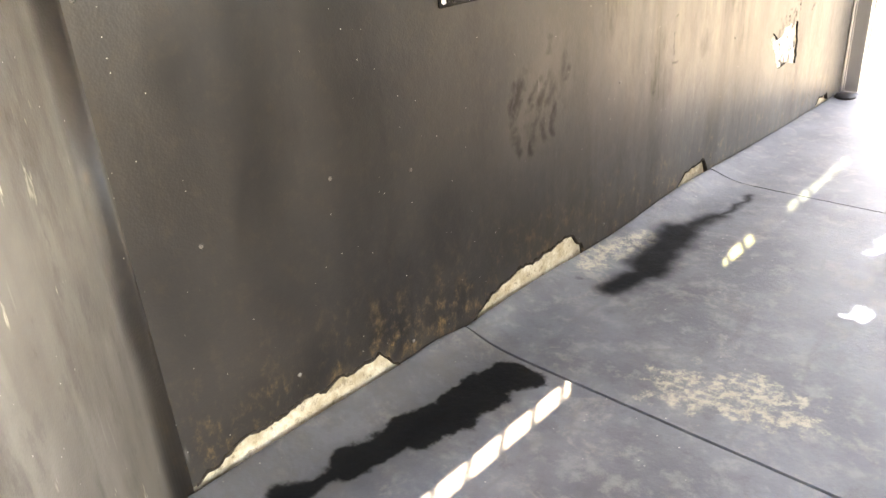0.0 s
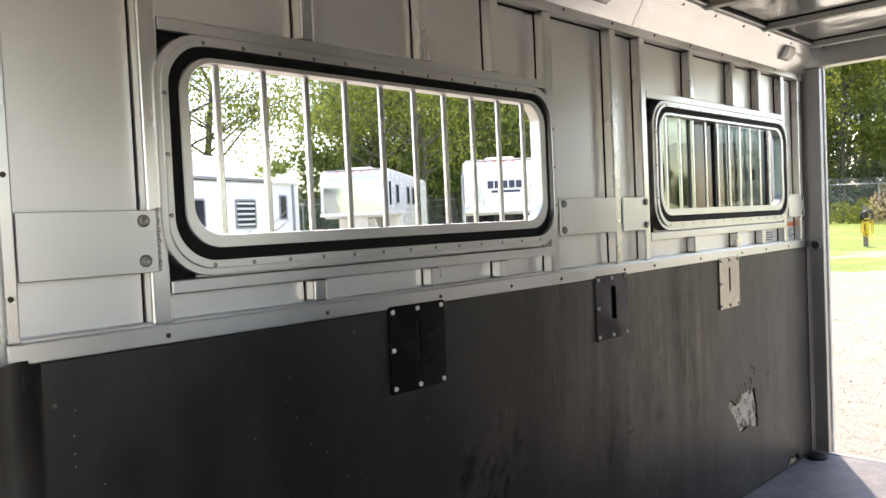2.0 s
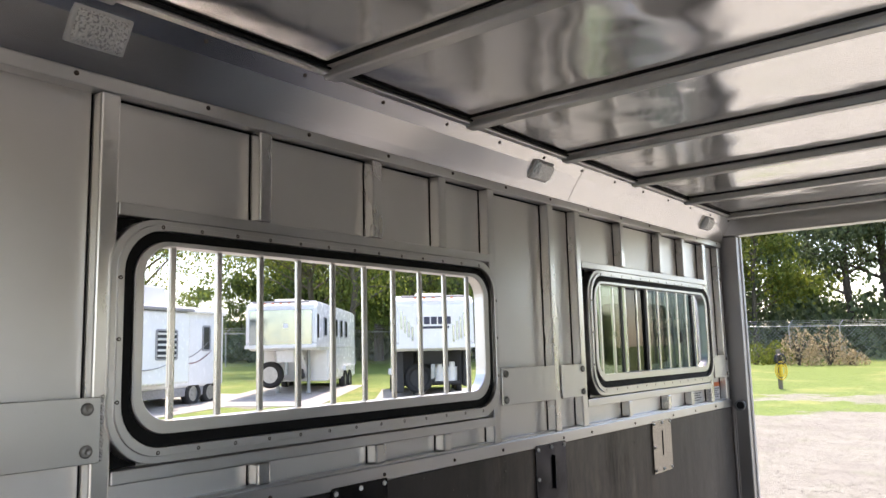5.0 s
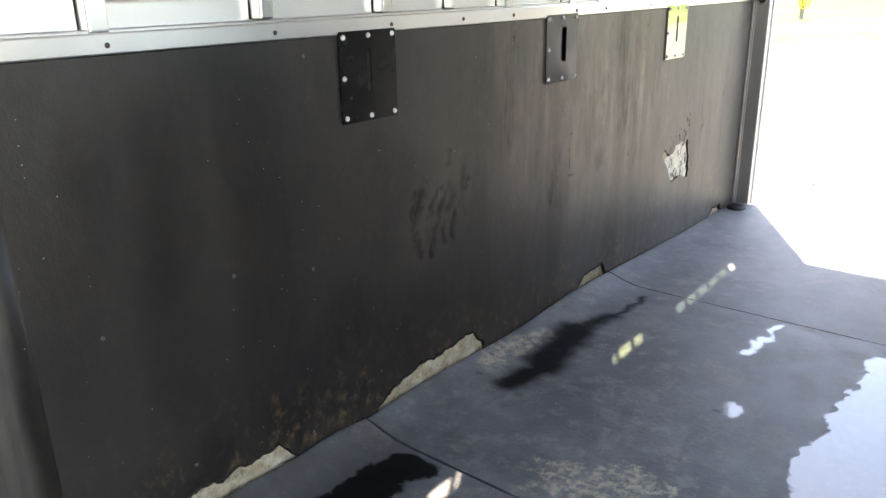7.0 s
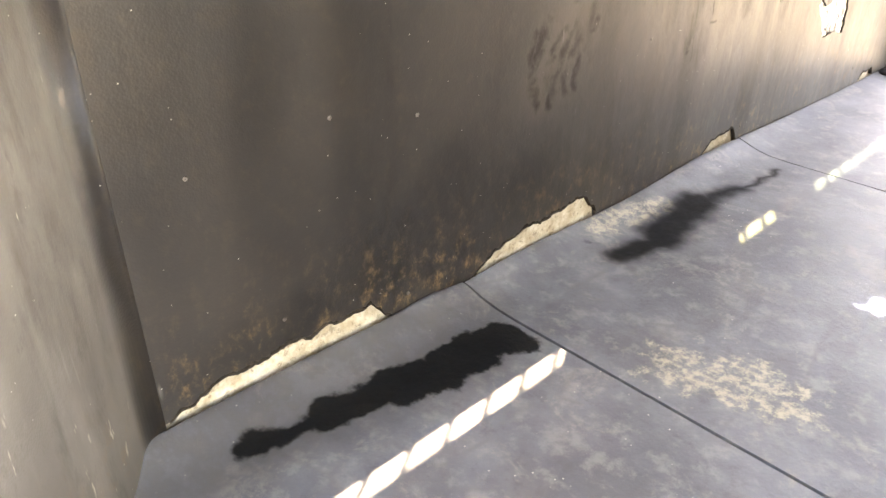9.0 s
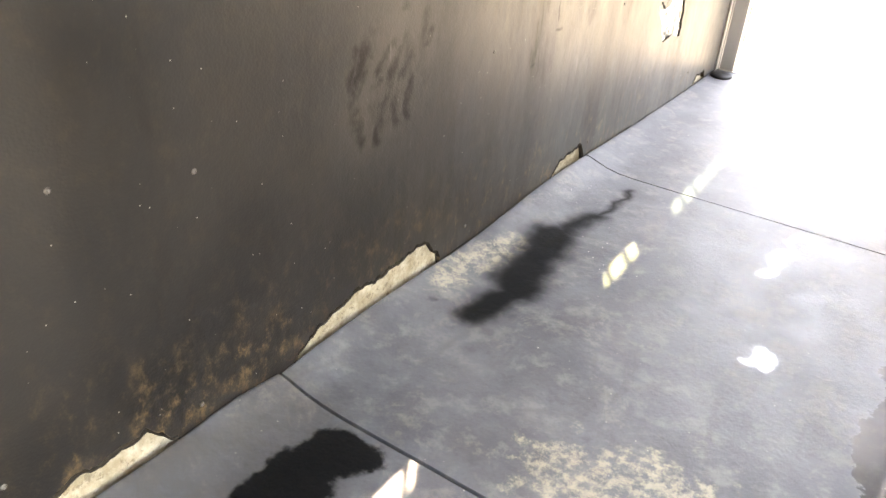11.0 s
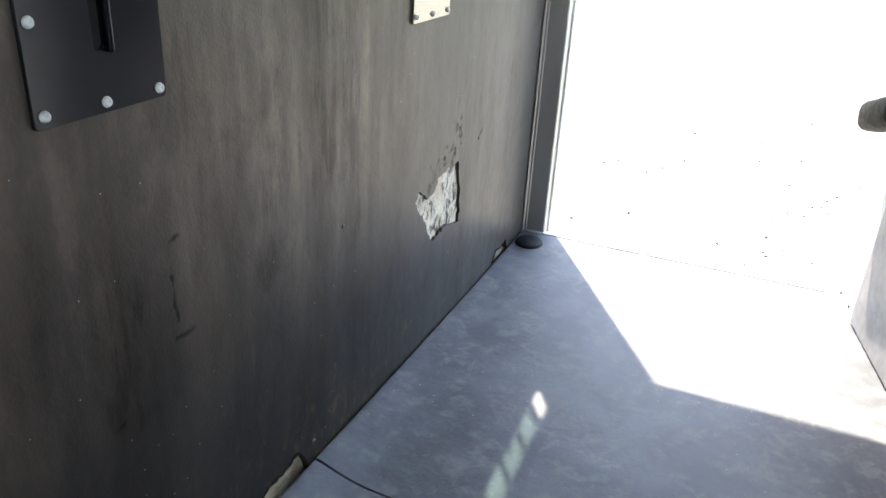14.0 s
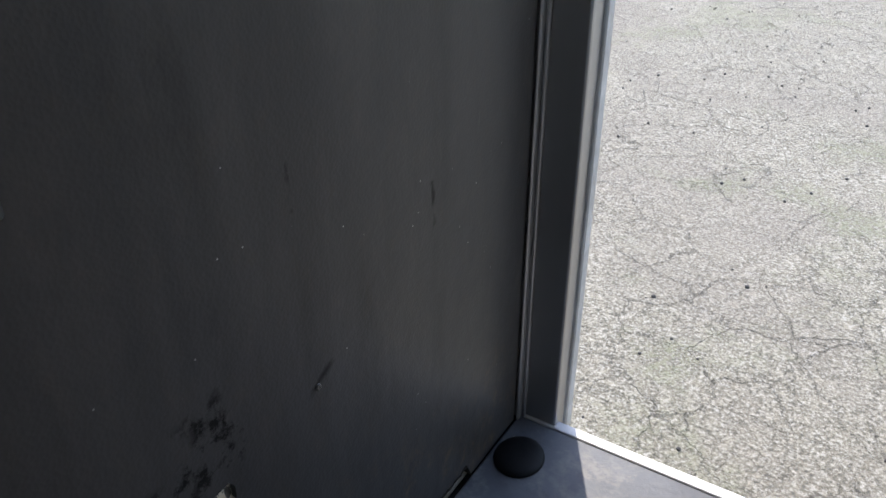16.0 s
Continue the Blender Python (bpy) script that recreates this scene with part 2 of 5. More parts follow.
        c = k.mix(k.math("MULTIPLY", gouge, 0.5), c, (0.008, 0.007, 0.006))
        thin = k.span(k.noise(48.0, 4.0, 0.65, (1, 1, 0.12)), 0.4, 0.6)
        runs = k.math("MULTIPLY", k.both(
            k.patch((0, 3.13, 0.75), (0, 3.1, 1.22), 0.055, 0.05, 7.0, 0.06),
            k.patch((0, 3.23, 0.55), (0, 3.2, 1.22), 0.03, 0.05, 7.0, 0.05),
            k.patch((0, 2.22, 0.8), (0, 2.2, 1.22), 0.035, 0.04, 7.0, 0.05),
            k.patch((0, 2.53, 0.52), (0, 2.54, 0.68), 0.03, 0.05, 9.0, 0.045),
            k.patch((0, 2.9, 0.6), (0, 2.92, 0.95), 0.02, 0.05, 9.0, 0.04),
        ), k.span(thin, 0.0, 1.0, 0.35, 1.0))
        c = k.mix(k.math("MULTIPLY", runs, 0.5), c, (0.012, 0.01, 0.0085))
        nicks = k.both(
            k.patch((0, 2.62, 0.755), (0, 2.67, 0.765), 0.004, 0.006, 20.0, 0.004), k.patch((0, 2.65, 0.59), (0, 2.72, 0.584), 0.004, 0.006, 20.0, 0.004),
            k.patch((0, 2.66, 0.62), (0, 2.645, 0.7), 0.004, 0.006, 20.0, 0.004), k.patch((0, 2.5, 0.5), (0, 2.545, 0.51), 0.005, 0.006, 20.0, 0.005),
            k.patch((0, 4.06, 0.94), (0, 4.07, 0.85), 0.003, 0.005, 20.0, 0.004), k.patch((0, 4.36, 0.66), (0, 4.37, 0.76), 0.003, 0.005, 20.0, 0.004),
            k.patch((0, 4.12, 0.6), (0, 4.05, 0.55), 0.004, 0.006, 20.0, 0.006), k.patch((0, 4.42, 0.47), (0, 4.44, 0.475), 0.004, 0.004, 20.0, 0.004),
        )
        gouge = k.both(gouge, nicks)
        c = k.mix(k.math("MULTIPLY", nicks, 0.8), c, (0.006, 0.0055, 0.005))
        halo = k.patch((0, 3.7, 0.54), (0, 3.9, 0.6), 0.05, 0.07, 14.0, 0.03)
        halo = k.math("MULTIPLY", halo, k.span(k.noise(24.0, 6.0, 0.7), 0.48, 0.6))
        c = k.mix(k.math("MULTIPLY", halo, 0.85), c, (0.01, 0.009, 0.008))
    vor = k.t.nodes.new("ShaderNodeTexVoronoi")
    vor.inputs["Scale"].default_value = 29.0
    k.put(vor.inputs["Vector"], k.co)
    speck = k.math("MULTIPLY", k.span(vor.outputs["Distance"], 0.05, 0.026), k.span(k.noise(3.1, 3.0, 0.6), 0.4, 0.52))
    c = k.mix(speck, c, (0.42, 0.4, 0.36))
    scratch = k.math("MULTIPLY", k.span(k.noise(70.0, 2.0, 0.5, (1, 0.35, 0.05)), 0.7, 0.76), k.span(k.noise(4.0, 2.0, 0.5), 0.5, 0.6))
    c = k.mix(k.math("MULTIPLY", scratch, 0.35), c, (0.2, 0.19, 0.17))
    if not scuffs:
        dash = k.math("MULTIPLY", k.span(k.noise(38.0, 3.0, 0.6, (1, 1, 0.22)), 0.64, 0.7), k.span(k.noise(5.0, 3.0, 0.6), 0.46, 0.58))
        c = k.mix(k.math("MULTIPLY", dash, 0.75), c, (0.46, 0.42, 0.34))
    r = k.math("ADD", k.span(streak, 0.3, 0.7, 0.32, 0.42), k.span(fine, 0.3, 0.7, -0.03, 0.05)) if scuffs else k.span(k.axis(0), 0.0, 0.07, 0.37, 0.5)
    grain = k.voro(190.0)
    h = k.math("ADD", k.math("MULTIPLY", grain, 0.075), k.math("MULTIPLY", cloud, 1.6))
    h = k.math("SUBTRACT", h, k.math("MULTIPLY", gouge, 0.12) if scuffs else 0.0)
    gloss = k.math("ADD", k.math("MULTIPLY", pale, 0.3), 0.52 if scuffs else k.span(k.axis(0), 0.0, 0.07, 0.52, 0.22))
    gloss = k.math("MULTIPLY", gloss, k.math("SUBTRACT", 1.0, k.math("MULTIPLY", dark, 0.55)))
    gloss = k.math("MULTIPLY", gloss, k.math("SUBTRACT", 1.0, k.math("MULTIPLY", k.math("MULTIPLY", k.both(scrub, k.span(band, 0.5, 0.62)), k.span(y_at, 1.4, 2.4)), 0.28)))
    gloss = k.math("MULTIPLY", gloss, k.span(y_at, 2.6, 3.6, 1.0, 0.6))
    if scuffs:
        gloss = k.math("MULTIPLY", gloss, k.math("SUBTRACT", 1.0, k.math("MULTIPLY", k.both(k.math("MULTIPLY", gouge, 0.75), halo, k.math("MULTIPLY", smear, 0.6), k.math("MULTIPLY", runs, 0.6)), 0.9)))
    return k.done(c, r, 0.0, h, 0.003, Specular_IOR_Level=gloss)


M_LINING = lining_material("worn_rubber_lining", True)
# Same rubber, painted greyer as the bulkhead catches more light.
M_LINING_FRONT = lining_material("lit_worn_rubber_lining", False)


def board_material(name, lo, hi, fleck, chips=0.0):
    k = Mat(name)
    a = k.noise(16.0, 7.0, 0.68)
    b = k.noise(45.0, 5.0, 0.7)
    c = k.mix(k.span(a, 0.35, 0.7), lo, hi)
    c = k.mix(k.math("MULTIPLY", k.span(b, 0.54, 0.66), fleck), c, (0.1, 0.07, 0.04))
    if chips:
        n = k.math("MULTIPLY", k.span(k.noise(52.0, 6.0, 0.72, (1, 1, 0.55)), 0.475, 0.53), k.span(k.noise(11.0, 3.0, 0.5), 0.4, 0.54))
        c = k.mix(k.math("MULTIPLY", n, chips), c, (0.035, 0.032, 0.03))
    return k.done(c, 0.8, 0.0, k.math("ADD", b, a), 0.008)


M_BOARD = board_material("exposed_backing_board", (0.27, 0.21, 0.13), (0.5, 0.43, 0.32), 0.6)
M_FIBRE = board_material("fresh_torn_fibre", (0.7, 0.59, 0.43), (0.89, 0.83, 0.7), 0.35, 0.92)


def mat_material():
    """Dusty rubber stall mat: grey film, black wet stains, dried mud, puddles."""
    k = Mat("dusty_rubber_mat")
    cloud = k.noise(3.2, 6.0, 0.62)
    mott = k.noise(11.0, 7.0, 0.68)
    fine = k.noise(55.0, 5.0, 0.65)
    c = k.mix(k.span(cloud, 0.3, 0.72), (0.056, 0.06, 0.067), (0.116, 0.122, 0.131))
    c = k.mix(k.math("MULTIPLY", k.span(mott, 0.48, 0.66), 0.55), c, (0.2, 0.194, 0.184))
    c = k.mix(k.math("MULTIPLY", k.span(mott, 0.47, 0.32), 0.55), c, (0.045, 0.045, 0.048))
    blobs = k.math("MULTIPLY", k.span(k.noise(6.0, 8.0, 0.72, None, 0.8), 0.53, 0.63), k.span(fine, 0.36, 0.58))
    c = k.mix(k.math("MULTIPLY", blobs, 0.4), c, (0.23, 0.205, 0.175))
    hoof = k.span(k.voro(4.2, "DISTANCE_TO_EDGE"), 0.05, 0.0)
    c = k.mix(k.math("MULTIPLY", k.math("MULTIPLY", hoof, k.span(mott, 0.45, 0.6)), 0.3), c, (0.05, 0.05, 0.052))
    flk = k.span(k.voro(31.0), 0.09, 0.05)
    c = k.mix(k.math("MULTIPLY", flk, k.span(k.noise(2.3, 3.0, 0.6), 0.48, 0.6)), c, (0.35, 0.33, 0.29))
    tan = k.both(k.patch((0.06, 2.0, 0), (0.095, 2.3, 0), 0.05, 0.03, 16.0), k.patch((0.66, 1.58, 0), (0.88, 1.63, 0), 0.1, 0.09, 13.0))
    tan = k.math("MULTIPLY", tan, k.span(k.noise(30.0, 8.0, 0.75), 0.42, 0.62))
    c = k.mix(k.math("MULTIPLY", tan, 0.68), c, (0.42, 0.37, 0.25))
    dirt = k.math("MULTIPLY", k.patch((0.06, 0.35, 0), (0.12, 1.25, 0), 0.17, 0.09, 5.0, 0.1), k.span(mott, 0.3, 0.6, 0.4, 1.0))
    c = k.mix(k.math("MULTIPLY", dirt, 0.75), c, (0.04, 0.036, 0.032))
    sweep = k.math("MULTIPLY", k.patch((0.5, 1.9, 0), (0.9, 2.1, 0), 0.22, 0.1, 5.0, 0.1), k.span(k.noise(9.0, 5.0, 0.6, (1, 0.3, 1), 1.5), 0.5, 0.7))
    c = k.mix(k.math("MULTIPLY", sweep, 0.5), c, (0.05, 0.05, 0.052))
    black = k.both(
        k.patch((0.13, 0.58, 0), (0.16, 0.78, 0), 0.026, 0.024, 8.0, 0.014),
        k.patch((0.16, 0.78, 0), (0.2, 1.02, 0), 0.052, 0.026, 8.0, 0.014),
        k.patch((0.19, 1.0, 0), (0.26, 1.34, 0), 0.06, 0.026, 8.0, 0.012),
        k.patch((0.21, 1.93, 0), (0.24, 2.12, 0), 0.06, 0.018, 5.0, 0.045),
        k.patch((0.22, 2.12, 0), (0.17, 2.45, 0), 0.08, 0.012, 5.0, 0.055),
        k.patch((0.19, 2.45, 0), (0.22, 2.66, 0), 0.042, 0.008, 5.0, 0.055),
        k.patch((0.22, 2.66, 0), (0.245, 2.93, 0), 0.012, 0.004, 6.0, 0.024),
        k.patch((0.24, 0.98, 0), (0.27, 1.22, 0), 0.045, 0.026, 8.0, 0.012),
        k.patch((0.3, 1.33, 0), (0.28, 1.36, 0), 0.03, 0.02, 10.0, 0.01),
        k.patch((0.064, 1.7, 0), (0.079, 1.88, 0), 0.012, 0.012, 9.0, 0.014),
    )
    c = k.mix(k.math("MULTIPLY", k.span(black, 0.0, 1.0), 0.97), c, (0.0045, 0.0045, 0.0045))
    wet = k.both(
        k.patch((1.4, 1.95, 0), (1.42, 2.85, 0), 0.25, 0.09, 5.0, 0.006),
        k.patch((0.87, 2.2, 0), (0.9, 2.23, 0), 0.034, 0.04, 13.0, 0.014),
        k.patch((0.785, 2.66, 0), (0.82, 2.83, 0), 0.014, 0.032, 16.0, 0.014),
        k.patch((0.82, 2.83, 0), (0.818, 2.99, 0), 0.01, 0.02, 14.0, 0.012),
    )
    c = k.mix(k.math("MULTIPLY", k.span(wet, 0.5, 1.0), 0.6), c, (0.03, 0.03, 0.031))
    wet = k.span(wet, 0.0, 0.5)
    r = k.span(mott, 0.3, 0.7, 0.48, 0.64)
    r = k.math("ADD", k.math("MULTIPLY", r, k.math("SUBTRACT", 1.0, wet)), k.math("MULTIPLY", wet, 0.06))
    dry = k.math("SUBTRACT", 1.0, wet)
    h = k.math("ADD", k.math("MULTIPLY", k.math("MULTIPLY", k.math("SUBTRACT", fine, 0.5), 0.35), dry), k.math("MULTIPLY", cloud, 0.4))
    shine = k.math("ADD", k.math("MULTIPLY", k.span(black, 0.0, 1.0), -0.49), 0.54)
    return k.done(c, r, 0.0, h, 0.004, Specular_IOR_Level=shine)


M_MAT = mat_material()


def ground_material():
    """Pale cracked asphalt near the trailer, grass beyond it."""
    k = Mat("yard_ground")
    x, y = k.axis(0), k.axis(1)
    grit = k.noise(34.0, 8.0, 0.75)
    chips = k.voro(75.0)
    cloud = k.noise(0.55, 5.0, 0.6)
    bend = k.n("ShaderNodeTexNoise", Scale=3.5, Detail=6.0, Roughness=0.7)
    k.put(bend.inputs["Vector"], k.co)
    shift = k.t.nodes.new("ShaderNodeVectorMath")
    shift.operation = "MULTIPLY_ADD"
    k.put(shift.inputs[0], bend.outputs["Color"])
    shift.inputs[1].default_value = (0.26, 0.26, 0.0)
    k.put(shift.inputs[2], k.co)
    flat, k.co = k.co, shift.outputs[0]
    crack = k.span(k.voro(3.4, "DISTANCE_TO_EDGE"), 0.011, 0.002)
    crack2 = k.span(k.voro(11.0, "DISTANCE_TO_EDGE"), 0.035, 0.008)
    k.co = flat
    speck = k.noise(85.0, 5.0, 0.75)
    c = k.mix(k.span(grit, 0.3, 0.7), (0.13, 0.12, 0.09), (0.325, 0.3, 0.232))
    c = k.mix(k.math("MULTIPLY", k.span(speck, 0.51, 0.6), 0.75), c, (0.5, 0.48, 0.42))
    c = k.mix(k.math("MULTIPLY", k.span(speck, 0.48, 0.38), 0.85), c, (0.06, 0.058, 0.05))
    c = k.mix(k.math("MULTIPLY", k.span(chips, 0.25, 0.05), 0.6), c, (0.4, 0.39, 0.365))
    c = k.mix(k.math("MULTIPLY", k.span(cloud, 0.42, 0.62), 0.4), c, (0.2, 0.178, 0.15))
    cr = k.math("MULTIPLY", k.both(crack, k.math("MULTIPLY", crack2, 0.35)), k.span(k.noise(1.7, 4.0, 0.6), 0.34, 0.56))
    c = k.mix(k.math("MULTIPLY", cr, 0.5), c, (0.075, 0.068, 0.055))
    moss = k.math("MULTIPLY", k.span(k.noise(1.3, 6.0, 0.65), 0.52, 0.66), k.span(grit, 0.4, 0.6))
    c = k.mix(k.math("MULTIPLY", moss, 0.55), c, (0.165, 0.185, 0.1))
    blades = k.noise(16.0, 8.0, 0.75)
    turf = k.noise(0.35, 5.0, 0.6)
    g = k.mix(k.span(blades, 0.32, 0.7), (0.07, 0.12, 0.018), (0.21, 0.28, 0.045))
    g = k.mix(k.math("MULTIPLY", k.span(turf, 0.5, 0.68), 0.6), g, (0.3, 0.29, 0.09))
    far = k.math("ADD", k.math("MULTIPLY", x, -0.66), k.math("MULTIPLY", y, 0.9))
    wob = k.math("MULTIPLY", k.math("SUBTRACT", k.noise(0.28, 5.0, 0.65), 0.5), 9.0)
    f = k.math("ADD", far, wob)
    lawn = k.span(f, 20.6, 21.4)
    strip = k.math("MULTIPLY", k.span(f, 23.6, 24.1), k.span(f, 25.6, 25.1))
    lawn = k.math("SUBTRACT", lawn, k.math("MULTIPLY", strip, 0.9))
    c = k.mix(lawn, c, g)
    h = k.math("ADD", grit, k.math("MULTIPLY", cr, -0.8))
    return k.done(c, 0.9, 0.0, h, 0.012)


M_GROUND = ground_material()


def leaf_material(name, lo, hi):
    k = Mat(name)
    rnd = k.t.nodes.new("ShaderNodeNewGeometry").outputs["Random Per Island"]
    c = k.mix(rnd, lo, hi)
    m = k.done(c, 0.6, 0.0)
    tr = k.t.nodes.new("ShaderNodeBsdfTranslucent")
    k.put(tr.inputs[0], c)
    add = k.t.nodes.new("ShaderNodeMixShader")
    add.inputs[0].default_value = 0.55
    out = k.t.nodes["Material Output"]
    k.t.links.new(k.b.outputs[0], add.inputs[1])
    k.t.links.new(tr.outputs[0], add.inputs[2])
    k.t.links.new(add.outputs[0], out.inputs[0])
    return m


M_LEAF = leaf_material("mid_green_leaves", (0.07, 0.105, 0.03), (0.19, 0.25, 0.07))
M_LEAF_LIGHT = leaf_material("yellow_green_leaves", (0.08, 0.12, 0.02), (0.24, 0.27, 0.05))
M_LEAF_DARK = leaf_material("dark_green_leaves", (0.085, 0.122, 0.065), (0.21, 0.265, 0.13))
M_LEAF_DRY = leaf_material("dry_brown_twigs", (0.27, 0.21, 0.13), (0.5, 0.42, 0.27))
M_BARK = plain("grey_bark", (0.13, 0.11, 0.09), 0.9, 0.0, 0.5, 9.0, 0.02)


def glass_material(name, tint, rough=0.0):
    k = Mat(name)
    k.b.inputs["Transmission Weight"].default_value = 1.0
    k.b.inputs["IOR"].default_value = 1.45
    return k.done(tint, rough, 0.0)


def pane_material(name, tint):
    """Thin tinted sheet: straight-through colour with a glossy coat."""
    k = Mat(name)
    tr = k.t.nodes.new("ShaderNodeBsdfTransparent")
    tr.inputs[0].default_value = (*tint, 1)
    gl = k.t.nodes.new("ShaderNodeBsdfGlossy")
    gl.inputs["Roughness"].default_value = 0.03
    mx = k.t.nodes.new("ShaderNodeMixShader")
    mx.inputs[0].default_value = 0.1
    k.t.links.new(tr.outputs[0], mx.inputs[1])
    k.t.links.new(gl.outputs[0], mx.inputs[2])
    k.t.links.new(mx.outputs[0], k.t.nodes["Material Output"].inputs[0])
    return k.m


M_PANE = pane_material("tinted_window_pane", (0.7, 0.77, 0.63))
M_PANE_DARK = pane_material("dark_tinted_pane", (0.45, 0.54, 0.52))
M_SCREEN = pane_material("black_insect_screen", (0.16, 0.16, 0.16))
M_DOORGLASS = pane_material("smoked_door_glass", (0.36, 0.4, 0.38))
M_LENS = plain("clear_lamp_lens", (0.88, 0.88, 0.86), 0.3, 0.7, 0.1, 60.0, 0.001)


# ---- mesh helpers ----
def box(bm, lo, hi, bevel=0.0, segs=1):
    made = bmesh.ops.create_cube(bm, size=1.0)
    vs = made["verts"]
    lo, hi = Vector(lo), Vector(hi)
    for v in vs:
        v.co = Vector([(lo[i] + hi[i]) / 2 + v.co[i] * (hi[i] - lo[i]) for i in range(3)])
    if bevel:
        es = list({e for v in vs for e in v.link_edges})
        bmesh.ops.bevel(bm, geom=es, offset=bevel, segments=segs, affect="EDGES", profile=0.5)
    return bm


def made_box(lo, hi, bevel=0.0, segs=1):
    return box(bmesh.new(), lo, hi, bevel, segs)


def rod(bm, p, q, r, r2=None, seg=10):
    p, q = Vector(p), Vector(q)
    m = Matrix.Translation((p + q) / 2) @ (q - p).to_track_quat("Z", "Y").to_matrix().to_4x4()
    bmesh.ops.create_cone(bm, cap_ends=True, segments=seg, radius1=r, radius2=r if r2 is None else r2, depth=(q - p).length, matrix=m)
    return bm


def mesh_of(name, bm, material, smooth=False):
    me = bpy.data.meshes.new(name)
    bmesh.ops.recalc_face_normals(bm, faces=bm.faces[:])
    bm.to_mesh(me)
    bm.free()
    if material:
        me.materials.append(material)
    if smooth:
        for p in me.polygons:
            p.use_smooth = True
    return me


def part(name, bm, material, parent=None, label="", smooth=False):
    ob = new(name, mesh_of(name, bm, material, smooth))
    if parent is not None:
        ob.parent = parent
    if label:
        tagged(ob, label)
    return ob


def shared(name, me, parent, m):
    ob = new(name, me)
    ob.parent = parent
    ob.matrix_basis = m
    return ob


def thing(name, at=(0, 0, 0), yaw=0.0, label="", category="", group="", kind=""):
    ob = new(name)
    ob.matrix_world = pose(*at, 0, 0, yaw)
    return tagged(ob, label, category, group, kind)


def rounded(y0, y1, z0, z1, r, seg=8):
    """Corner points of a rounded rectangle in the wall's plane."""
    out = []
    for cy, cz, a0 in ((y1 - r, z1 - r, 0), (y0 + r, z1 - r, 90), (y0 + r, z0 + r, 180), (y1 - r, z0 + r, 270)):
        for i in range(seg + 1):
            a = radians(a0 + 90 * i / seg)
            out.append((cy + r * math.cos(a), cz + r * math.sin(a)))
    return out


def ring(bm, outer, inner, x0, x1, chamfer=0.0):
    """A flat frame between two outlines of equal count, from depth x0 (back) to x1 (face)."""
    rows = []
    n = len(outer)
    c = chamfer
    for line, x, s in ((outer, x0, 0), (outer, x1 - c, 0), (outer, x1, c), (inner, x1, -c), (inner, x1 - c, 0), (inner, x0, 0)):
        cy = sum(p[0] for p in line) / n
        cz = sum(p[1] for p in line) / n
        row = []
        for y, z in line:
            d = math.hypot(y - cy, z - cz)
            k = 1 - s / max(d, 1e-6)
            row.append(bm.verts.new((x, cy + (y - cy) * k, cz + (z - cz) * k)))
        rows.append(row)
    m = len(rows)
    for i in range(m):
        a, b = rows[i], rows[(i + 1) % m]
        for j in range(n):
            bm.faces.new((a[j], a[(j + 1) % n], b[(j + 1) % n], b[j]))
    return bm


def plate(bm, outline, x0, x1):
    """A filled outline with thickness."""
    a = [bm.verts.new((x0, y, z)) for y, z in outline]
    b = [bm.verts.new((x1, y, z)) for y, z in outline]
    bm.faces.new(a)
    bm.faces.new(b)
    n = len(a)
    for i in range(n):
        bm.faces.new((a[i], a[(i + 1) % n], b[(i + 1) % n], b[i]))
    return bm


def screw_mesh(name, r, h, material):
    """A pan-head screw facing +x with a recess."""
    bm = bmesh.new()
    prof = ((r, 0.0), (r, h * 0.35), (r * 0.8, h * 0.8), (r * 0.45, h), (r * 0.3, h * 0.72))
    rows = []
    for rr, x in prof:
        rows.append([bm.verts.new((x, rr * math.cos(i * math.pi / 5), rr * math.sin(i * math.pi / 5))) for i in range(10)])
    for a, b in zip(rows, rows[1:]):
        for i in range(10):
            bm.faces.new((a[i], a[(i + 1) % 10], b[(i + 1) % 10], b[i]))
    bm.faces.new(rows[-1])
    return mesh_of(name, bm, material, True)


ME_SCREW = screw_mesh("screw", 0.0058, 0.004, plain("dull_screw", (0.13, 0.115, 0.1), 0.5, 0.4))
ME_SCREW_DARK = screw_mesh("dark_screw", 0.006, 0.004, M_DARKSCREW)
ME_BOLT = screw_mesh("bolt", 0.0076, 0.006, plain("bright_bolt", (0.72, 0.71, 0.68), 0.35, 0.2))
ME_BIGBOLT = screw_mesh("big_bolt", 0.014, 0.009, plain("zinc_bolt", (0.32, 0.31, 0.29), 0.4, 0.7))
rng = random.Random(5)

# ---- trailer plan ----
W, Y0, Y1 = 2.13, 0.41, 4.74        # inside width, near end of the window wall, rear sill
RAIL0, RAIL1 = 1.228, 1.272         # rail over the rubber lining
CAP0, CAP1 = 2.203, 2.236           # cap rail under the cove
CEIL = 2.385
BACK = -0.042                       # face of the outer sheet, behind the studs
SLANT = Vector((0.77, -0.64, 0)).normalized()

# floor slab and mats
floor = part("floor", made_box((-0.06, -1.6, -0.13), (W + 0.05, Y1, -0.014)), M_BUMPER)
tagged(floor, "dusty grey rubber stall mats on a trailer floor", "floor", kind="structure")


